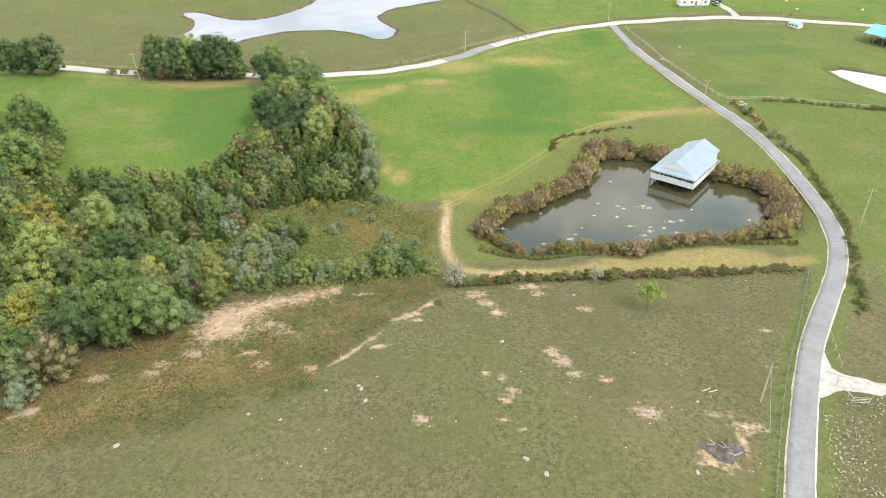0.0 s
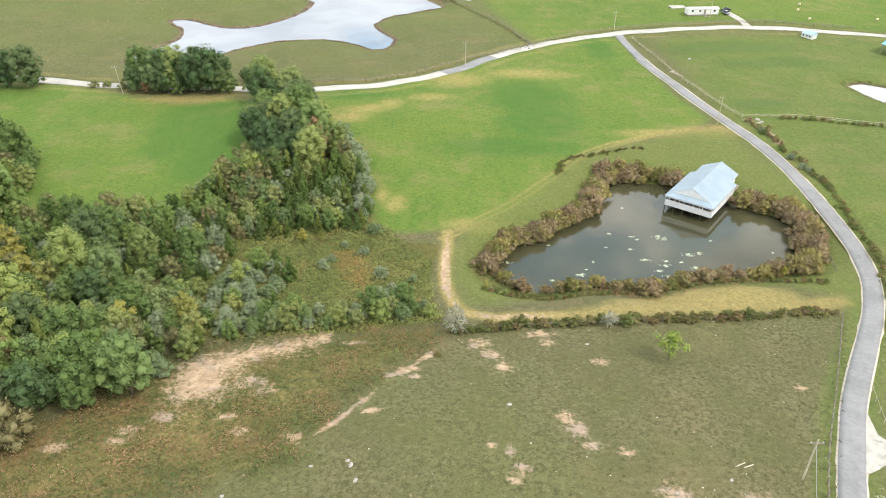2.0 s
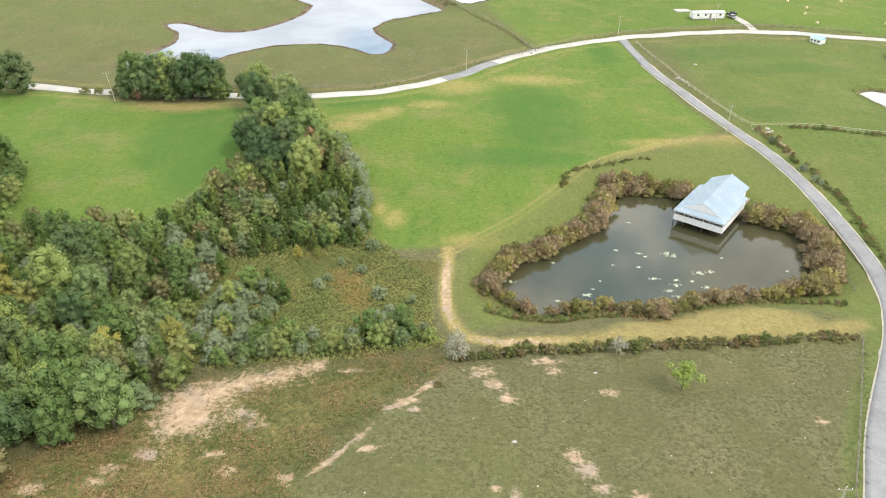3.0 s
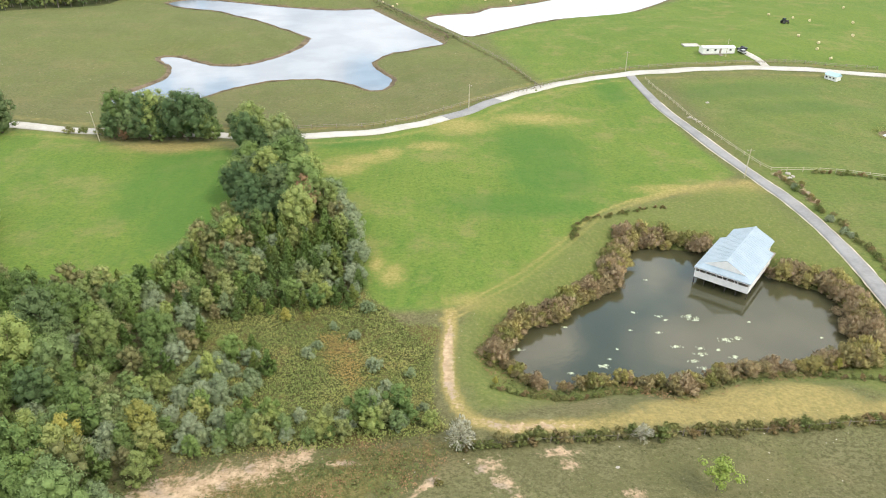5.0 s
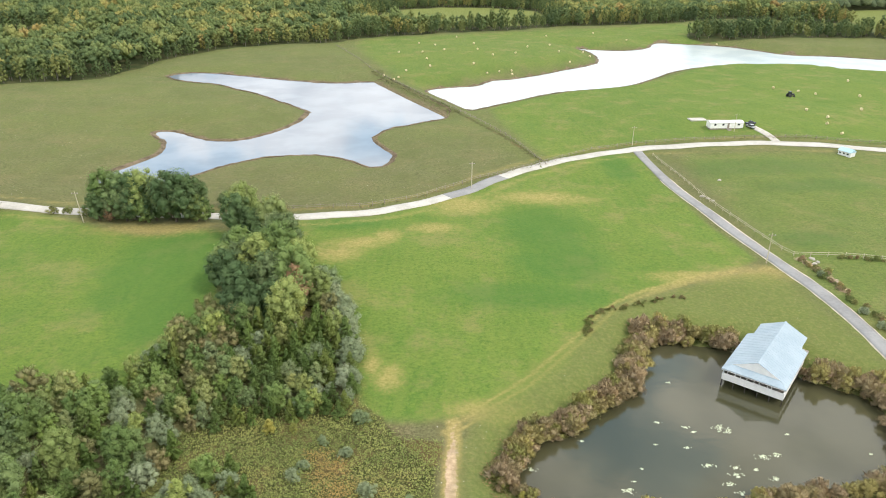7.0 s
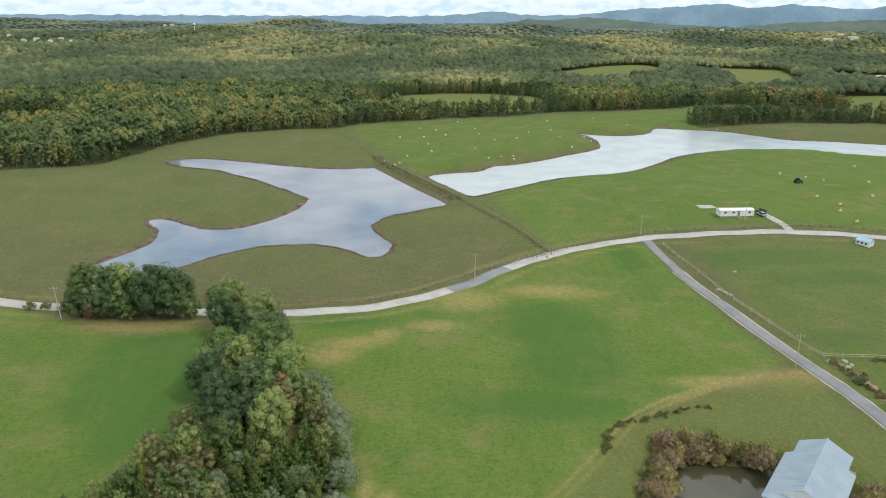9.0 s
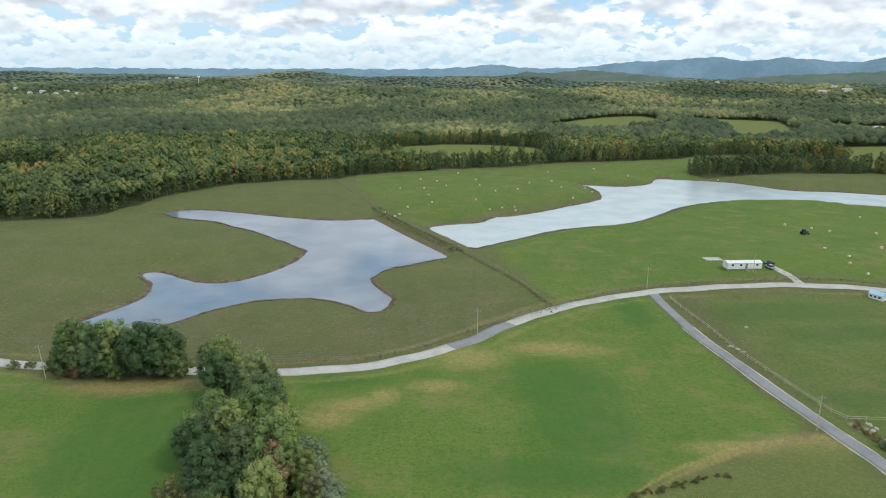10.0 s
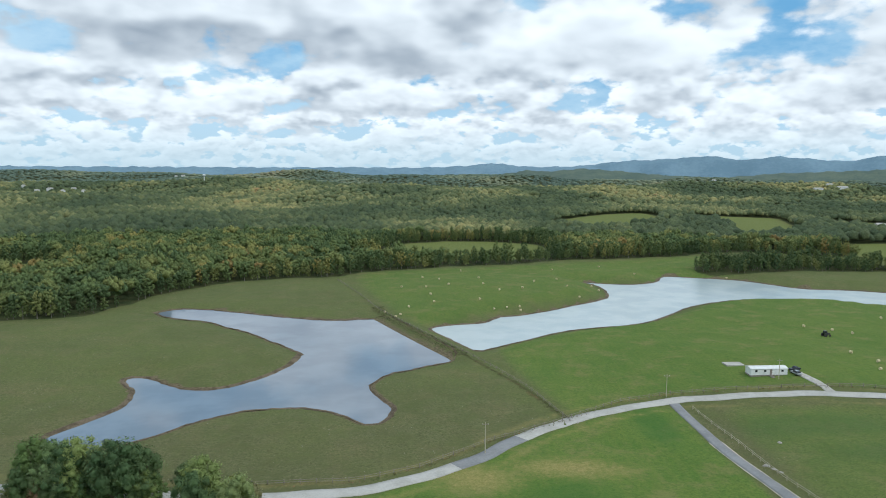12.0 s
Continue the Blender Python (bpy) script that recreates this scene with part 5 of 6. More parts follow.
    room = part("room", boxes((1.7, 3.4, deck, w - 1.7, full - 0.6, zi - 0.15)), WHITE, house, "white boarded room under the roof")
    for k in range(4):
        x = 2.3 + k * 1.75
        part("window", boxes((x, 3.34, deck + 0.9, x + 1.2, 3.4, deck + 2.1)), DARK_GLASS, room)
    for k in range(5):
        for x in (1.64, w - 1.7):
            y = 4.5 + k * 2.6
            part("window", boxes((x, y, deck + 0.9, x + 0.06, y + 1.2, deck + 2.1)), DARK_GLASS, room)
    for k in range(4):
        x = 1.15 + k * 2.45
        part("opening_frame", boxes((x, 0.2, deck + 0.85, x + 0.12, 0.32, eave - 0.3)), WHITE, house)
    part("walkway", boxes((mid - 1.2, full - 0.5, deck - 0.25, mid + 1.2, full + 4.0, deck)), TIMBER, house, "short walkway to the bank")
    return house


build_pavilion()


# ---- the mobile home, the sheds and the barn ----
def build_mobile_home():
    ax = Vector((14.8, 1.2, 0)).normalized()
    a = math.atan2(ax.y, ax.x)
    gz = ground_z(116, 339)
    m = Matrix.Translation((109, 336.2, gz)) @ Matrix.Rotation(a, 4, "Z")
    home = thing("mobile_home", m, "long white single-storey mobile home in the field", "mobile home")
    L, W, H = 14.0, 4.2, 2.7
    part("body", boxes((0, 0, 0.3, L, W, H), bevel=0.04), WHITE, home)
    part("skirting", boxes((0.08, 0.08, -0.6, L - 0.08, W - 0.08, 0.3)), TIMBER, home)
    part("roof", solid([(-0.2, -0.2, H), (L + 0.2, -0.2, H), (L + 0.2, W + 0.2, H), (-0.2, W + 0.2, H), (-0.2, W / 2, H + 0.55), (L + 0.2, W / 2, H + 0.55)],
                       [(0, 1, 5, 4), (3, 4, 5, 2), (0, 4, 3), (1, 2, 5), (0, 3, 2, 1)]), WHITE, home)
    for x in (1.6, 5.0, 11.6):
        win = part("window", boxes((x, -0.06, 1.5, x + 0.85, 0.0, 2.25)), DARK_GLASS, home)
        part("window_frame", boxes((x - 0.08, -0.08, 1.42, x + 0.93, -0.062, 1.5), (x - 0.08, -0.08, 2.25, x + 0.93, -0.062, 2.33)), WHITE, win)
    part("door", boxes((7.2, -0.05, 0.4, 8.1, 0, 2.4)), TIMBER, home)
    part("steps", boxes((7.0, -1.4, -0.5, 8.4, -0.06, 0.15), (7.0, -2.0, -0.5, 8.4, -1.4, -0.1)), TIMBER, home)


build_mobile_home()
pz = max(ground_z(108.3, 350), ground_z(104, 350), ground_z(112, 352))
tagged(new("concrete_pad", None), "pale concrete slab lying in the grass", "slab")
pad = bpy.data.objects["concrete_pad"]
pad.matrix_basis = pose(108.5, 351, pz, 0, 0, 5)
part("slab", boxes((-3.5, -2.2, -0.6, 3.5, 2.2, 0.12), bevel=0.03), CHIP, pad)


def build_car(x, y, turn, paint, label, pickup=False):
    car = thing("pickup_truck" if pickup else "car", Matrix.Translation((x, y, ground_z(x, y))) @ Matrix.Rotation(radians(turn), 4, "Z"), label, "truck" if pickup else "car")
    body = solid([(-2.3, -0.9, 0.4), (2.3, -0.9, 0.4), (2.3, 0.9, 0.4), (-2.3, 0.9, 0.4), (-2.3, -0.9, 0.95), (2.3, -0.9, 0.9), (2.3, 0.9, 0.9), (-2.3, 0.9, 0.95)],
                 [(0, 1, 2, 3), (4, 5, 6, 7), (0, 1, 5, 4), (1, 2, 6, 5), (2, 3, 7, 6), (3, 0, 4, 7)])
    bmesh.ops.bevel(body, geom=body.edges[:], offset=0.1, segments=2, affect="EDGES")
    part("body", body, paint, car)
    a, b = (-0.6, 1.1) if pickup else (-1.7, 1.0)
    cabin = solid([(a, -0.85, 0.9), (b, -0.85, 0.9), (b, 0.85, 0.9), (a, 0.85, 0.9), (a + 0.3, -0.68, 1.55), (b - 0.55, -0.68, 1.55), (b - 0.55, 0.68, 1.55), (a + 0.3, 0.68, 1.55)],
                  [(0, 1, 2, 3), (4, 5, 6, 7), (0, 1, 5, 4), (1, 2, 6, 5), (2, 3, 7, 6), (3, 0, 4, 7)])
    part("cabin", cabin, DARK_GLASS, car)
    part("cabin_roof", boxes((a + 0.32, -0.66, 1.551, b - 0.57, 0.66, 1.6), bevel=0.02), paint, car)
    for wx in (-1.45, 1.45):
        for wy in (-0.85, 0.85):
            part("wheel", rod((wx, wy - 0.1, 0.34), (wx, wy + 0.1, 0.34), 0.34, 12), DARK_METAL, car)


CAR_DARK = worn("car_paint_dark", (0.03, 0.035, 0.045), (0.045, 0.05, 0.06), 0.8, 0.25, 0.3)
CAR_GREY = worn("car_paint_silver", (0.42, 0.44, 0.46), (0.48, 0.50, 0.52), 0.8, 0.3, 0.4)
build_car(127.6, 341.5, 20, CAR_DARK, "dark pickup truck parked beside the mobile home", True)
build_car(126.2, 337.6, 100, CAR_GREY, "silver car parked by the mobile home")


def build_shed():
    ax = Vector((3.6, -6.5, 0)).normalized()
    m = Matrix.Translation((147.4, 307.0, ground_z(149, 303.5) - 0.1)) @ Matrix.Rotation(math.atan2(ax.y, ax.x), 4, "Z")
    shed = thing("shed", m, "small white shed with light blue metal roof", "shed")
    L, W, H = 5.0, 2.9, 2.0
    part("wall", boxes((0, 0, -0.4, L, W, H)), WHITE, shed)
    part("roof", solid([(-0.2, -0.25, H - 0.1), (L + 0.2, -0.25, H - 0.1), (L + 0.2, W + 0.25, H - 0.1), (-0.2, W + 0.25, H - 0.1), (-0.2, W / 2, H + 1.0), (L + 0.2, W / 2, H + 1.0)],
                       [(0, 1, 5, 4), (3, 4, 5, 2), (0, 4, 3), (1, 2, 5), (0, 3, 2, 1)]), SHED_BLUE, shed)
    for k in range(3):
        part("window", boxes((0.5 + k * 1.5, -0.05, 0.8, 1.2 + k * 1.5, 0, 1.4)), DARK_GLASS, shed)


build_shed()


def build_barn():
    x, y = 167.6, 284.0
    barn = thing("barn", Matrix.Translation((x, y, ground_z(x, y) - 0.1)) @ Matrix.Rotation(radians(-58), 4, "Z"), "open cattle barn with bright blue metal roof", "barn")
    L, W, H = 24, 12, 3.6
    part("roof", solid([(0, -1, H), (L, -1, H), (L, W + 1, H), (0, W + 1, H), (0, W / 2, H + 2.6), (L, W / 2, H + 2.6)], [(0, 1, 5, 4), (3, 4, 5, 2), (0, 4, 3), (1, 2, 5), (0, 3, 2, 1)]), BARN_BLUE, barn)
    part("wall", boxes((0.3, W - 0.3, -0.4, L - 0.3, W, H)), WHITE, barn)
    for k in range(7):
        px = 0.4 + k * (L - 0.8) / 6
        part("post", boxes((px - 0.12, -0.4, -0.5, px + 0.12, -0.16, H)), TIMBER, barn)
    part("trough", boxes((3, 1, 0, 18, 1.8, 0.8)), DARK_METAL, barn)


build_barn()


# ---- poles, fences ----
def utility_pole(x, y, h, wires=(), label="grey wooden utility pole beside the field", lean=(0, 0)):
    gz = ground_z(x, y)
    pole = thing("utility_pole", Matrix.Translation((x, y, gz)), label, "pole", "poles along the lines")
    part("shaft", rod((0, 0, -0.5), (lean[0], lean[1], h), 0.14, 8, 0.09), RAIL_WOOD, pole)
    part("crossarm", boxes((lean[0] - 0.9, lean[1] - 0.06, h - 0.7, lean[0] + 0.9, lean[1] + 0.06, h - 0.58)), TIMBER, pole)
    for k in (-0.8, 0, 0.8):
        part("insulator", rod((lean[0] + k, lean[1], h - 0.58), (lean[0] + k, lean[1], h - 0.4), 0.05, 6), WHITE, pole)
    for tx, ty, tz in wires:
        part("guy_wire", rod((lean[0], lean[1], h - 0.8), (tx - x, ty - y, tz - gz), 0.025, 4), CAR_GREY, pole)
    return pole


utility_pole(8.2, 272.0, 9.0)
utility_pole(82.5, 214.5, 8.5)
utility_pole(-105.6, 239, 9.5, lean=(-1.0, 0.3))
utility_pole(92.7, 136.2, 9.5, [(96.5, 137.5, ground_z(96.5, 137.5))])
utility_pole(47.2, 77.2, 7.4, [(45.4, 69.3, ground_z(45.4, 69.3))], "grey utility pole with guy wire by the fence")
utility_pole(73, 319.5, 8.0)
utility_pole(118, 333.5, 7.5)


def fence(name, pts, gap, high, rails, label, post_r=0.08, material=None, rail_r=0.025):
    """Posts with rails or wires between them; each post and each rail a part."""
    line = smooth_line(pts, 0.5, False)
    run = np.r_[0, np.cumsum(np.linalg.norm(np.diff(line, axis=0), axis=1))]
    n = max(2, int(run[-1] / gap) + 1)
    at = np.linspace(0, run[-1], n)
    px, py = np.interp(at, run, line[:, 0]), np.interp(at, run, line[:, 1])
    pz = height(px, py)
    ob = thing(name, Matrix.Translation((px[0], py[0], pz[0])), label, "fence")
    bm = rod((0, 0, -0.4), (0, 0, high), post_r, 6)
    me = bpy.data.meshes.new("post")
    bm.to_mesh(me)
    bm.free()
    me.materials.append(material or TIMBER)
    for k in range(n):
        p = new("post", me)
        p.parent = ob
        p.location = (px[k] - px[0], py[k] - py[0], pz[k] - pz[0])
    for r in rails:
        for k in range(0, n - 1):
            a = (px[k] - px[0], py[k] - py[0], pz[k] - pz[0] + r)
            b = (px[k + 1] - px[0], py[k + 1] - py[0], pz[k + 1] - pz[0] + r)
            part("rail", rod(a, b, rail_r, 4), material or TIMBER, ob)
    return ob


fence("pasture_fence", [(73.4, 118.2), (62.8, 98.9), (54.6, 84.9), (47.9, 71.8), (42.2, 59.6), (36, 46)], 2.6, 1.3, (0.5, 1.0), "weathered post and wire fence along the drive", 0.09)
fence("hedge_fence", [(2, 111.8), (29, 114.2), (50, 116.6), (67, 118.6), (73.4, 118.2)], 3.4, 1.2, (0.9,), "old wire fence overgrown with weeds", 0.07)
fence("road_fence", [(-50.9, 251), (-26.5, 252.5), (-9.3, 262.5), (8.7, 278.8), (36, 299.5), (60.8, 317.5), (93, 324), (122, 325), (144, 324), (175, 320)], 4.0, 1.35, (0.55, 1.1), "grey wooden rail fence beside the road", 0.1, TIMBER, 0.05)
fence("drive_fence", [(78.1, 308), (80.6, 288), (83, 259), (85.7, 243), (88.8, 229), (91.2, 219.5), (96, 217.8), (104, 215.6), (120, 210), (150, 200)], 4.0, 1.3, (0.6, 1.1), "pale wooden rail fence beside the drive", 0.09, RAIL_WOOD, 0.06)
fence("dam_fence", [(36, 297), (23.5, 338), (6.5, 377), (-12.5, 413), (-31, 451), (-43, 476), (-60, 520), (-80, 575)], 5.0, 1.35, (0.6, 1.1), "dark wooden fence along the earth dam", 0.1, TIMBER, 0.05)
fence("bank_fence", [(84, 155), (83.5, 148), (82, 141), (80, 134)], 1.6, 1.0, (), "row of short posts between pond and drive", 0.09)
fence("lane_fence", [(67.5, 97), (65.8, 91.5), (64.4, 87)], 2.2, 1.1, (0.9,), "wire fence beside the gravel lane", 0.06, RAIL_WOOD)


# ---- bales, tractor and small things ----
def build_bale():
    ob = thing("hay_bale", pose(0, 0, -60), "round straw-coloured hay bale lying in mown field", "hay bale", "bales on the fields")
    bm = rod((-0.65, 0, 0.72), (0.65, 0, 0.72), 0.74, 16)
    bmesh.ops.bevel(bm, geom=[e for e in bm.edges if len(e.link_faces) == 2 and any(len(f.verts) > 4 for f in e.link_faces)], offset=0.09, segments=2, affect="EDGES")
    part("roll", bm, STRAW, ob)
    return ob


BALES = [(19.8, 575.3), (21.3, 542), (30.5, 522), (32.4, 487.5), (40.3, 492), (40.4, 487.5), (46, 531.7), (57, 560), (75, 577), (77, 545), (82, 527), (17, 496), (-12.5, 509.5), (-10, 489), (-16, 534), (-27.6, 459), (-30, 454), (-36.4, 463), (-24, 476),
         (-32, 534), (-20, 580), (98, 568), (101, 558), (140, 615), (172, 423), (181, 414), (186, 406), (162.5, 366), (166, 353.5), (161.5, 344.6), (220, 440), (192, 374), (80, 633), (121, 652), (-8, 565), (-1.5, 543.5), (213, 622), (192.5, 333.7), (161, 331), (205, 400), (24.7, 484), (8, 620)]


def set_bales():
    rng = np.random.default_rng(3)
    bale = build_bale()
    for x, y in BALES:
        copy_thing(bale, Matrix.Translation((x, y, ground_z(x, y) - 0.03)) @ Matrix.Rotation(rng.uniform(0, 6.28), 4, "Z") @ Matrix.Scale(rng.uniform(0.74, 0.86), 4))
    for o in (*bale.children_recursive, bale):
        bpy.data.objects.remove(o)


set_bales()


def build_tractor():
    x, y = 171.5, 402
    tr = thing("tractor", Matrix.Translation((x, y, ground_z(x, y))) @ Matrix.Rotation(radians(15), 4, "Z"), "dark tractor standing among the hay bales", "tractor")
    part("bonnet", boxes((0.3, -0.45, 0.8, 2.2, 0.45, 1.6), bevel=0.12), DARK_METAL, tr)
    part("cab", boxes((-1.1, -0.7, 0.9, 0.3, 0.7, 2.7), bevel=0.12), DARK_GLASS, tr)
    for wx, r in ((-0.8, 0.85), (1.6, 0.5)):
        for s in (-1, 1):
            part("wheel", rod((wx, s * 0.75, r), (wx, s * 1.1, r), r, 14), DARK_METAL, tr)


build_tractor()


def build_fire_pit():
    rng = np.random.default_rng(21)
    x, y = 38.0, 66.8
    gz = ground_z(x, y)
    pit = thing("burn_pile", Matrix.Translation((x, y, gz)), "burnt brush pile of ash and charred branches", "burn pile")
    rings, seg, verts, faces = 7, 26, [], []
    for i in range(rings):
        for k in range(seg):
            a, u = k / seg * 6.283, i / (rings - 1)
            r = u * (2.6 + 0.5 * math.sin(3 * a) + 0.3 * rng.uniform(-1, 1))
            px, py = math.cos(a) * r * 1.2, math.sin(a) * r * 0.75
            hz = 0.34 * (1 - u) ** 0.7 + 0.10 * rng.uniform(-1, 1) * (1 - u)
            verts.append((px, py, ground_z(x + px, y + py) - gz + hz + (0.0 if i < rings - 1 else -0.06)))
    for i in range(rings - 1):
        for k in range(seg):
            faces.append((i * seg + k, (i + 1) * seg + k, (i + 1) * seg + (k + 1) % seg, i * seg + (k + 1) % seg))
    part("ash_mound", mesh_of("ash_heap", verts, faces, ASH), ASH, pit)
    for k in range(16):
        a = rng.uniform(0, 6.28)
        px, py, ln = rng.uniform(-2.6, 2.4), rng.uniform(-1.4, 1.6), rng.uniform(0.7, 2.0)
        zz = ground_z(x + px, y + py) - gz + 0.2
        part("branch", rod((px, py, zz), (px + math.cos(a) * ln, py + math.sin(a) * ln, zz + rng.uniform(0, 0.4)), 0.06, 5, 0.03), BARK if k % 3 else RAIL_WOOD, pit)
    part("stump", rod((0.9, 1.6, 0), (0.9, 1.6, 1.0), 0.14, 7, 0.1), BARK, pit)


build_fire_pit()


def plank(x, y, turn, length):
    ob = thing("plank", Matrix.Translation((x, y, ground_z(x, y) + 0.04)) @ Matrix.Rotation(radians(turn), 4, "Z"), "pale sawn plank lying in the grass", "plank")
    part("board", boxes((-length / 2, -0.08, -0.03, length / 2, 0.08, 0.04), bevel=0.01), RAIL_WOOD, ob)


plank(39.6, 79.2, 24, 1.7)
plank(40.7, 79.0, 20, 1.5)



# ---- far off: a water tower and white houses among the woods ----
def build_water_tower():
    a = radians(-19.0)
    x, y = math.sin(a) * 2600, 75 + math.cos(a) * 2600
    gz = ground_z(x, y)
    tower = thing("water_tower", Matrix.Translation((x, y, gz)), "white water tower rising over distant woods", "water tower")
    part("stem", rod((0, 0, -2), (0, 0, 27), 1.6, 10, 1.3), WHITE, tower)
    bm = bmesh.new()
    bmesh.ops.create_uvsphere(bm, u_segments=16, v_segments=10, radius=5.0, matrix=Matrix.Translation((0, 0, 30)) @ Matrix.Diagonal((1, 1, 0.8, 1)))
    part("tank", bm, WHITE, tower)


def build_far_houses():
    rng = np.random.default_rng(77)
    for bearing, dist, wide in ((-30.2, 2300, 22), (-29.4, 2350, 30), (-28.6, 2320, 18), (-27.9, 2380, 26), (-27.3, 2340, 14), (-31.0, 2400, 16), (-20.5, 3300, 30), (-21.0, 3250, 20), (27.5, 2500, 60), (29.0, 2540, 70), (28.2, 2600, 40), (31.2, 1080, 26), (20.5, 2700, 30)):
        a = radians(bearing)
        x, y = math.sin(a) * dist, 75 + math.cos(a) * dist
        gz = ground_z(x, y)
        house = thing("far_building", Matrix.Translation((x, y, gz)), "small white building among distant trees", "building", "buildings in the distance")
        wide *= 0.45
        h = rng.uniform(7, 9) + (4 if dist > 2000 else 0)
        part("wall", boxes((-wide / 2, -6, -3, wide / 2, 6, h)), WHITE, house)
        part("roof", solid([(-wide / 2 - 0.5, -6.5, h), (wide / 2 + 0.5, -6.5, h), (wide / 2 + 0.5, 6.5, h), (-wide / 2 - 0.5, 6.5, h), (-wide / 2, 0, h + 3), (wide / 2, 0, h + 3)],
                           [(0, 1, 5, 4), (3, 4, 5, 2), (0, 4, 3), (1, 2, 5), (0, 3, 2, 1)]), CHIP, house)


build_water_tower()
build_far_houses()

# ---- weeds and brush: countless small plants ----
def make_weed_material(name, stops):
    m, n, b = surface(name, 0.85, 0.0, 0.15)
    p = place_of(n)
    tone = n.math("ADD", n.math("MULTIPLY", n.noise(p, 0.1, 5.0, 0.65), 2.2), n.math("MULTIPLY", n.add("NewGeometry").outputs["Random Per Island"], 0.30))
    tone = n.math("SUBTRACT", tone, 0.75)
    n.put(b, "Base Color", n.ramp(tone, stops))
    return m


def strew_weeds(name, pts, low, high, clumps, leaf, material, label, seed):
    """Low tufts of leaf clumps over an outline, as one mesh."""
    rng = np.random.default_rng(seed)
    pts = np.asarray(pts)
    n = len(pts)
    size = rng.uniform(low, high, n)
    pick = np.repeat(np.arange(n), clumps)
    off = rng.standard_normal((n * clumps, 2)) * size[pick][:, None] * 0.5
    xy = pts[pick] + off
    z = height(xy[:, 0], xy[:, 1]) + size[pick] * rng.uniform(0.1, 1.0, len(xy)) * np.exp(-((off / size[pick][:, None]) ** 2).sum(1))
    up = np.concatenate([off / size[pick][:, None], np.full((len(off), 1), 0.9)], 1)
    up /= np.linalg.norm(up, axis=1)[:, None]
    v, f = leaf_faces(rng, np.column_stack([xy, z]), up, leaf * (0.6 + 0.4 * size[pick][:, None] / high))
    me = mesh_of(name, v, f, material)
    soften(me, np.repeat(up, 4, axis=0))
    return tagged(new(name, me), label, "undergrowth", kind="stuff")


def grow_weeds():
    rng = np.random.default_rng(31)
    green = make_weed_material("brush_leaves", [(0.0, (0.120, 0.165, 0.050)), (0.4, (0.215, 0.250, 0.076)), (0.74, (0.285, 0.295, 0.095)), (0.92, (0.31, 0.255, 0.095)), (1.0, (0.34, 0.22, 0.09))])
    tan = make_weed_material("dry_weeds", [(0.0, (0.062, 0.098, 0.032)), (0.35, (0.115, 0.145, 0.048)), (0.55, (0.20, 0.170, 0.075)), (0.72, (0.27, 0.160, 0.085)), (1.0, (0.40, 0.28, 0.16))])
    grass = make_weed_material("pasture_tufts", [(0.0, (0.070, 0.084, 0.030)), (0.5, (0.105, 0.115, 0.042)), (1.0, (0.155, 0.150, 0.066))])
    rank = make_weed_material("rank_weeds", [(0.0, (0.060, 0.072, 0.032)), (0.5, (0.095, 0.100, 0.045)), (1.0, (0.15, 0.125, 0.065))])
    bushy = make_weed_material("scrub_leaves", [(0.0, (0.070, 0.105, 0.036)), (0.5, (0.115, 0.150, 0.048)), (0.8, (0.165, 0.180, 0.062)), (1.0, (0.24, 0.20, 0.08))])
    russet = make_weed_material("russet_stalks", [(0.0, (0.16, 0.125, 0.06)), (0.4, (0.27, 0.165, 0.085)), (0.7, (0.36, 0.25, 0.13)), (1.0, (0.45, 0.34, 0.20))])
    golden = make_weed_material("golden_grass", [(0.0, (0.22, 0.20, 0.075)), (0.5, (0.34, 0.245, 0.085)), (1.0, (0.40, 0.27, 0.10))])
    q = np.array(scatter(rng, BRUSH, 0.42))
    gold = spots(q[:, 0], q[:, 1], [(-19.5, 138.5, 2.2, 3.0), (-17.5, 133.5, 2.4, 2.6), (-22, 142, 2.0, 2.0), (-15.5, 130, 1.6, 1.6)]) > rng.uniform(0.25, 0.9, len(q))
    strew_weeds("tall_golden_grass", q[gold], 0.5, 1.3, 9, 0.15, golden, "tall golden dead grass among the brush", 7)
    strew_weeds("brush", q[~gold], 0.35, 1.45, 8, 0.16, green, "dense waist-high brush in the low ground", 1)
    q = np.array(scatter(rng, SCRUB, 0.58))
    keep = np.maximum(spots(q[:, 0], q[:, 1], BARE_SCAR), in_poly(q[:, 0], q[:, 1], SCAR, 1.0, 2)) < rng.uniform(0.15, 0.85, len(q))
    keep &= line_distance(q[:, 0], q[:, 1], GULLY) > rng.uniform(0.4, 1.0, len(q))
    clot = np.sin(q[:, 0] / 3.1 + 0.6 * q[:, 1] / 2.3) + np.sin(q[:, 1] / 2.6 - q[:, 0] / 4.7 + 1.0) + 0.8 * np.sin(q[:, 0] / 1.3 + 2) * np.sin(q[:, 1] / 1.7)
    keep &= clot + rng.uniform(-0.9, 0.9, len(q)) > -0.9
    strew_weeds("scrub_weeds", q[keep], 0.45, 1.5, 11, 0.155, tan, "russet and green weeds round the bare earth", 2)
    q = np.array(scatter(rng, SCRUB, 1.5))
    clot = np.sin(q[:, 0] / 4.1 + 0.4 * q[:, 1] / 2.9 + 2.0) + np.sin(q[:, 1] / 3.4 - q[:, 0] / 5.7)
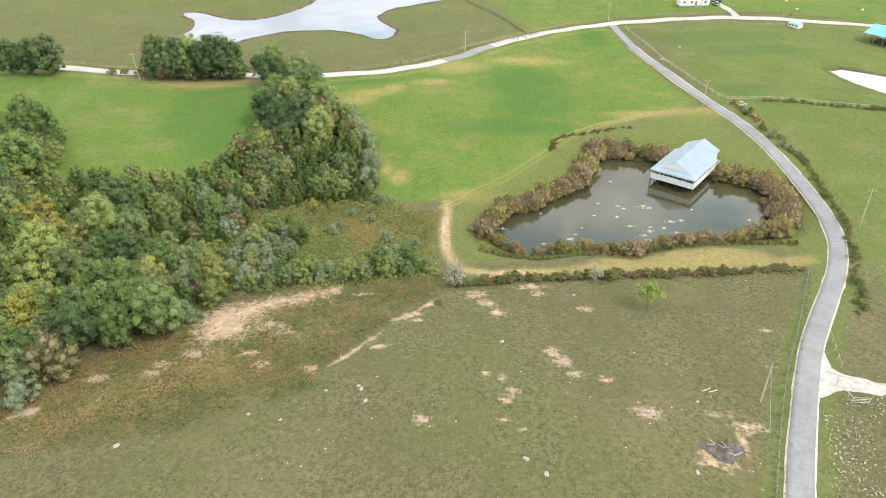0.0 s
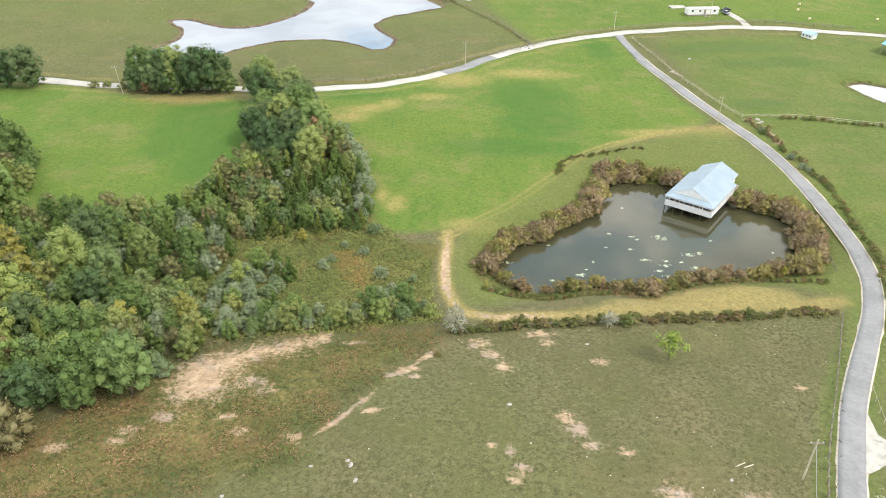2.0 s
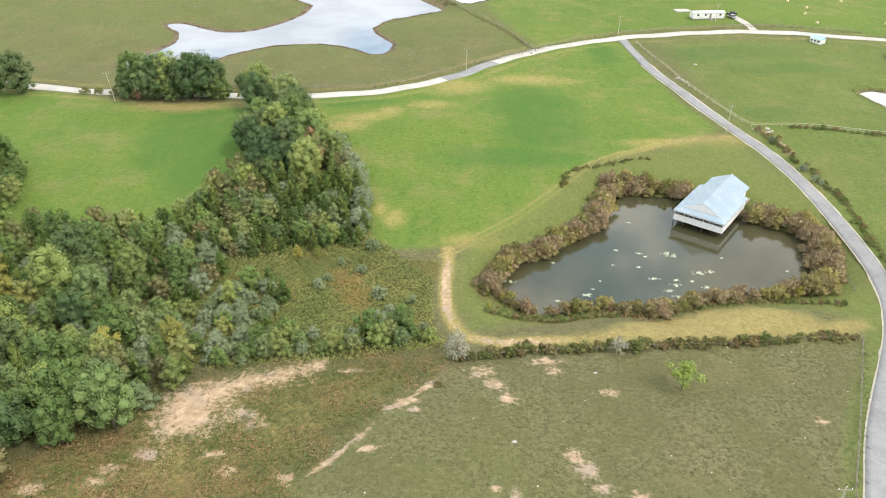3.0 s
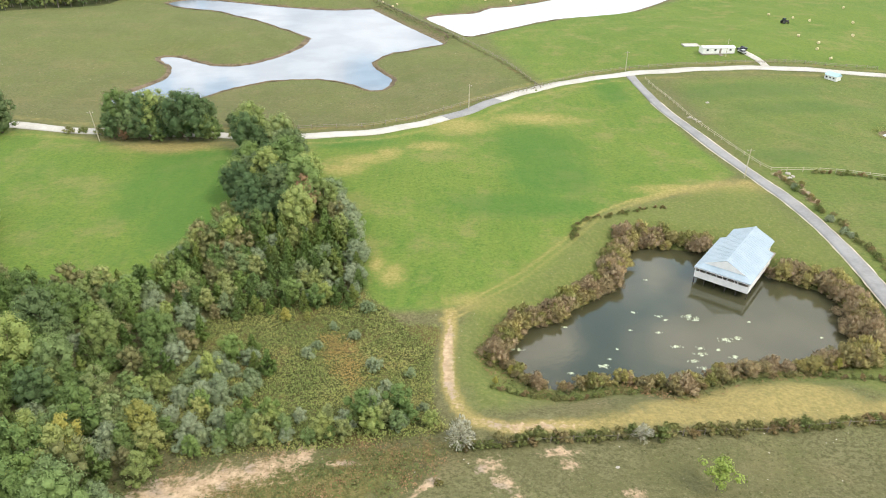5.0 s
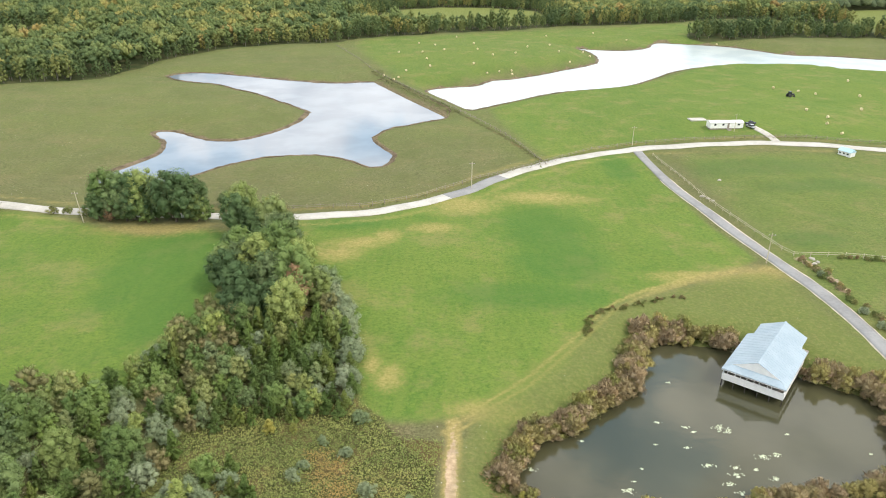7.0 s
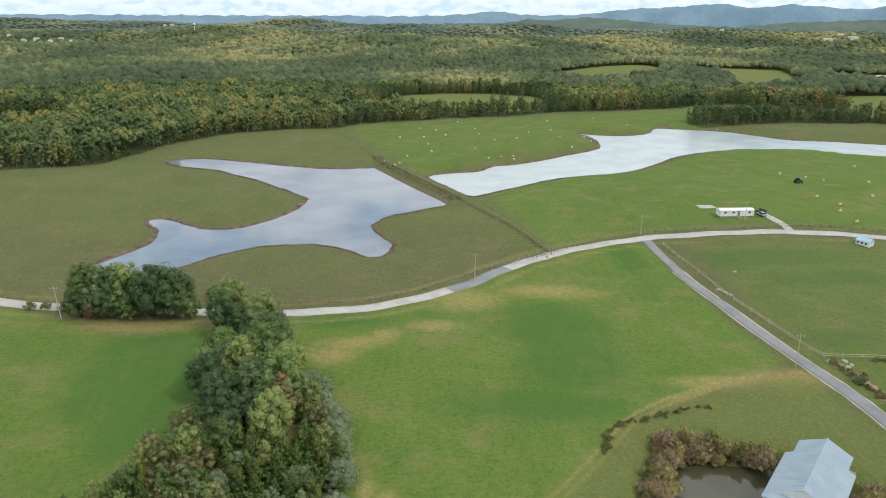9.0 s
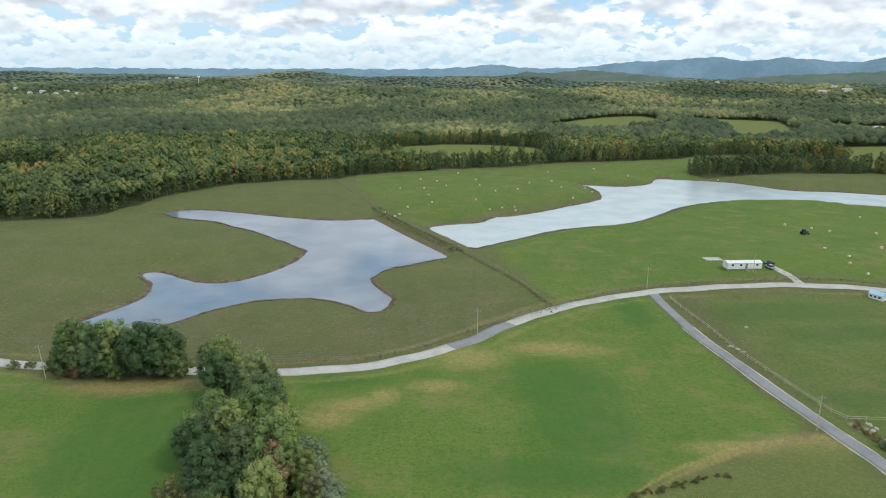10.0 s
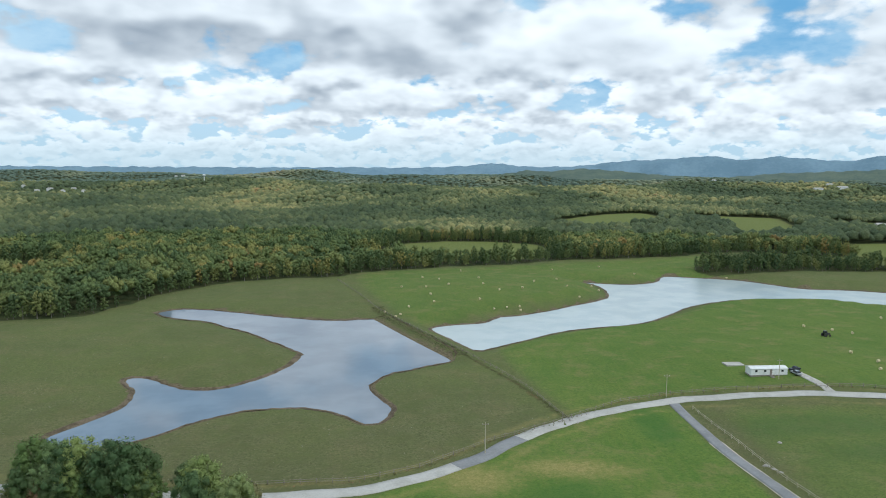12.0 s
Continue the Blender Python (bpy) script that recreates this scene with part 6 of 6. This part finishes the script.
    keep = (clot + 1.3 * np.exp(-((line_distance(q[:, 0], q[:, 1], GULLY) / 4) ** 2)) + rng.uniform(-0.8, 0.8, len(q)) > 0.55) & (in_poly(q[:, 0], q[:, 1], SCAR, 1.0, 2) < 0.3) & (line_distance(q[:, 0], q[:, 1], GULLY) > 1.3)
    strew_weeds("scrub_bushes", q[keep], 0.8, 1.9, 46, 0.15, bushy, "knee-high to waist-high dark green scrub bushes", 11)
    q = np.array(scatter(rng, [(-60, 74), (-50, 84), (-43, 92), (-34, 92), (-24, 94), (-22, 86), (-32, 80), (-46, 74)], 0.9))
    strew_weeds("russet_grass", q[rng.uniform(0, 1, len(q)) < 0.55], 0.4, 1.1, 9, 0.14, russet, "tall russet and straw grass below the bare earth", 12)
    q = np.array(scatter(rng, [(-72, 62), (-60, 68), (-30, 73), (-15, 82), (2, 110), (30, 112), (70, 116), (60, 97), (44, 66), (38, 54), (-40, 54)], 1.05))
    thin = bell(q[:, 0], q[:, 1], 60, 112, 25, 14)
    keep = rng.uniform(0, 1, len(q)) < 0.62 + 0.3 * thin
    strew_weeds("pasture_tufts", q[keep], 0.15, 0.45, 5, 0.12, grass, "uneven tufts of grazed pasture grass", 3)
    ring = smooth_line(POND, 0.5, True)
    pts = np.concatenate([ring + rng.standard_normal(ring.shape) * 0.6 + (ring - [48, 152]) / np.linalg.norm(ring - [48, 152], axis=1)[:, None] * k for k in (0.6, 1.6, 2.6, 3.6, 4.6)])
    pts = pts[~((pts[:, 0] > 54) & (pts[:, 0] < 73) & (pts[:, 1] > 158))]
    strew_weeds("bank_weeds", pts, 0.4, 1.1, 5, 0.19, tan, "tall brown and green weeds on the pond bank", 4)

    line = smooth_line([(-43, 476), (-33.5, 452), (-14.5, 413), (4, 377)], 0.8, False)
    bank = np.concatenate([line + rng.standard_normal(line.shape) * 0.6 + [k, 0.4 * k] for k in (-2.2, -1.0, 1.5, 2.6)] + [smooth_line([(4, 377), (21, 340), (36, 300)], 1.2, False)])
    strew_weeds("dam_weeds", bank, 0.35, 0.8, 6, 0.2, rank, "dark rank weeds along the dam fence", 8)
    line = smooth_line([(73.6, 117.5), (63, 98.5), (54.8, 84.7), (48, 71.6), (42.3, 59.4)], 0.6, False)
    strew_weeds("fence_weeds", line + rng.standard_normal(line.shape) * 0.45, 0.3, 0.8, 6, 0.13, rank, "dark weeds growing under the pasture fence", 9)
    line = smooth_line([(-50.9, 250.6), (-26.5, 252.1), (-9.3, 262.1), (8.7, 278.4), (36, 299.1), (60.8, 317.1), (93, 323.6), (122, 324.6), (144, 323.6), (175, 319.6)], 0.8, False)
    strew_weeds("roadside_weeds", line + rng.standard_normal(line.shape) * 0.5, 0.3, 0.7, 5, 0.2, tan, "brown weeds under the roadside fence", 10)
    ring = smooth_line(SMALL_POND, 0.6, True)
    pts = np.concatenate([ring + rng.standard_normal(ring.shape) * 0.5 + (ring - [153, 232]) / np.linalg.norm(ring - [153, 232], axis=1)[:, None] * k for k in (1.2, 2.0, 2.8)])
    strew_weeds("pond_rushes", pts, 0.4, 1.2, 7, 0.17, green, "dark rushes round the small pond", 6)
    pale = make_weed_material("pale_plants", [(0.0, (0.10, 0.12, 0.05)), (0.45, (0.16, 0.16, 0.07)), (0.6, (0.42, 0.42, 0.28)), (1.0, (0.55, 0.55, 0.42))])
    strew_weeds("garden_plants", scatter(rng, [(56.5, 76), (62, 80.2), (75, 80.3), (95, 80), (90, 56), (48, 54), (51.5, 64)], 0.75), 0.25, 0.6, 4, 0.16, pale, "pale leafy plants crowding a weedy plot", 5)


grow_weeds()


# ---- lily leaves on the pond ----
LILIES = [(38, 153, 0.6), (42.6, 151.7, 0.7), (43.6, 150.5, 0.5), (41.3, 146.3, 0.5), (48.8, 151.9, 1.4), (49.8, 150.8, 1.3), (53.4, 144.1, 1.5), (55.8, 144.6, 1.0), (43.4, 141.8, 1.1), (47.3, 139.7, 1.2), (45.3, 137.6, 1.0), (46.6, 135.6, 0.9),
          (53.4, 138.9, 1.0), (28.9, 135.8, 1.4), (22.4, 133.9, 0.6), (13.6, 140.6, 1.0), (43.6, 165.4, 0.5), (23.2, 147.8, 0.5), (70.5, 140.5, 1.3), (32, 141, 0.3), (60, 150, 0.3), (36, 147, 0.3), (51, 141, 0.6), (47.8, 141.5, 0.9), (72, 145, 0.4), (30, 138, 0.3)]


def float_lilies():
    rng = np.random.default_rng(41)
    for x, y, r in LILIES:
        ob = thing("lily_patch", Matrix.Translation((x, y, -0.985)), "ragged patch of pale lily leaves floating on pond", "water lilies", "lily patches")
        bm = bmesh.new()
        for k in range(int(6 + 22 * r)):
            a, d = rng.uniform(0, 6.28), r * 0.85 * rng.uniform(0, 1) ** 0.7
            stretch = 1.6 if k % 2 else 0.5
            s = rng.uniform(0.05, 0.15)
            m = Matrix.Translation((math.cos(a) * d * stretch, math.sin(a) * d * 0.6, rng.uniform(0.0, 0.03))) @ Matrix.Rotation(rng.uniform(0, 6), 4, "Z") @ Matrix.Diagonal((1.3, 0.8, 1, 1))
            bmesh.ops.create_circle(bm, cap_ends=True, segments=7, radius=s, matrix=m)
        part("leaves", bm, LILY, ob)


float_lilies()


# ---- stones and oddments in the pasture ----
def stone(x, y, size, seed):
    rng = np.random.default_rng(seed)
    ob = thing("stone", Matrix.Translation((x, y, ground_z(x, y))) @ Matrix.Rotation(rng.uniform(0, 6), 4, "Z"), "pale rounded fieldstone half sunk in pasture", "stone", "stones in the pasture")
    iv, jf = ico_points(2)
    v = iv * (1 + 0.14 * rng.standard_normal((len(iv), 1))) * [size, size * 0.7, size * 0.4]
    part("rock", mesh_of("rock", v, jf, STONE), STONE, ob)


for k, (x, y, size) in enumerate([(-45.5, 68.9, 0.55), (10.8, 63.7, 0.5), (13.2, 61.2, 0.5), (-12.1, 77.8, 0.45), (-12.6, 78.6, 0.35), (-11.2, 75.2, 0.4), (9.6, 89.6, 0.4), (24.4, 107.5, 0.35), (29.5, 73.8, 0.3), (33, 62.5, 0.4), (-17.4, 78, 0.3), (37.5, 76.5, 0.3),
                                  (-28, 73.6, 0.35), (-23, 72, 0.3), (36.6, 297.5, 0.9), (38.2, 296.4, 0.7), (82.5, 264, 1.0), (83.6, 262, 0.8), (84.5, 260, 0.7), (93.5, 280, 0.9), (95.2, 216.5, 0.9), (94.5, 213.5, 0.9), (93.4, 210, 0.8), (95.8, 214.5, 0.7)]):
    stone(x, y, size, 300 + k)


def build_tank():
    x, y = -44.8, 99.4
    ob = thing("water_tank", Matrix.Translation((x, y, ground_z(x, y))) @ Matrix.Rotation(radians(25), 4, "Z") @ Matrix.Scale(0.62, 4), "white plastic stock tank at the wood's edge", "tank")
    bm = rod((-0.9, 0, 0.42), (0.9, 0, 0.42), 0.42, 14)
    part("drum", bm, WHITE, ob)
    part("cradle", boxes((-0.7, -0.35, 0, -0.5, 0.35, 0.2), (0.5, -0.35, 0, 0.7, 0.35, 0.2)), TIMBER, ob)


build_tank()


def build_gate():
    x, y = 61.6, 78.3
    ob = thing("pipe_gate", Matrix.Translation((x, y, ground_z(x, y))) @ Matrix.Rotation(radians(-4), 4, "Z"), "grey tubular gate at the garden plot", "gate")
    for px in (0, 2.6):
        part("gate_post", rod((px, 0, -0.3), (px, 0, 1.3), 0.07, 8), CAR_GREY, ob)
    for z in (0.3, 0.6, 0.9, 1.2):
        part("bar", rod((0, 0, z), (2.6, 0, z), 0.03, 6), CAR_GREY, ob)
    part("side_rail", rod((0, 0, 1.1), (-0.6, 4.0, 1.1), 0.06, 6), RAIL_WOOD, ob)
    part("side_post", rod((-0.6, 4.0, -0.3), (-0.6, 4.0, 1.3), 0.08, 6), RAIL_WOOD, ob)


build_gate()


for group in PLANTS.values():
    for src in group:
        for o in (*src.children_recursive, src):
            bpy.data.objects.remove(o)
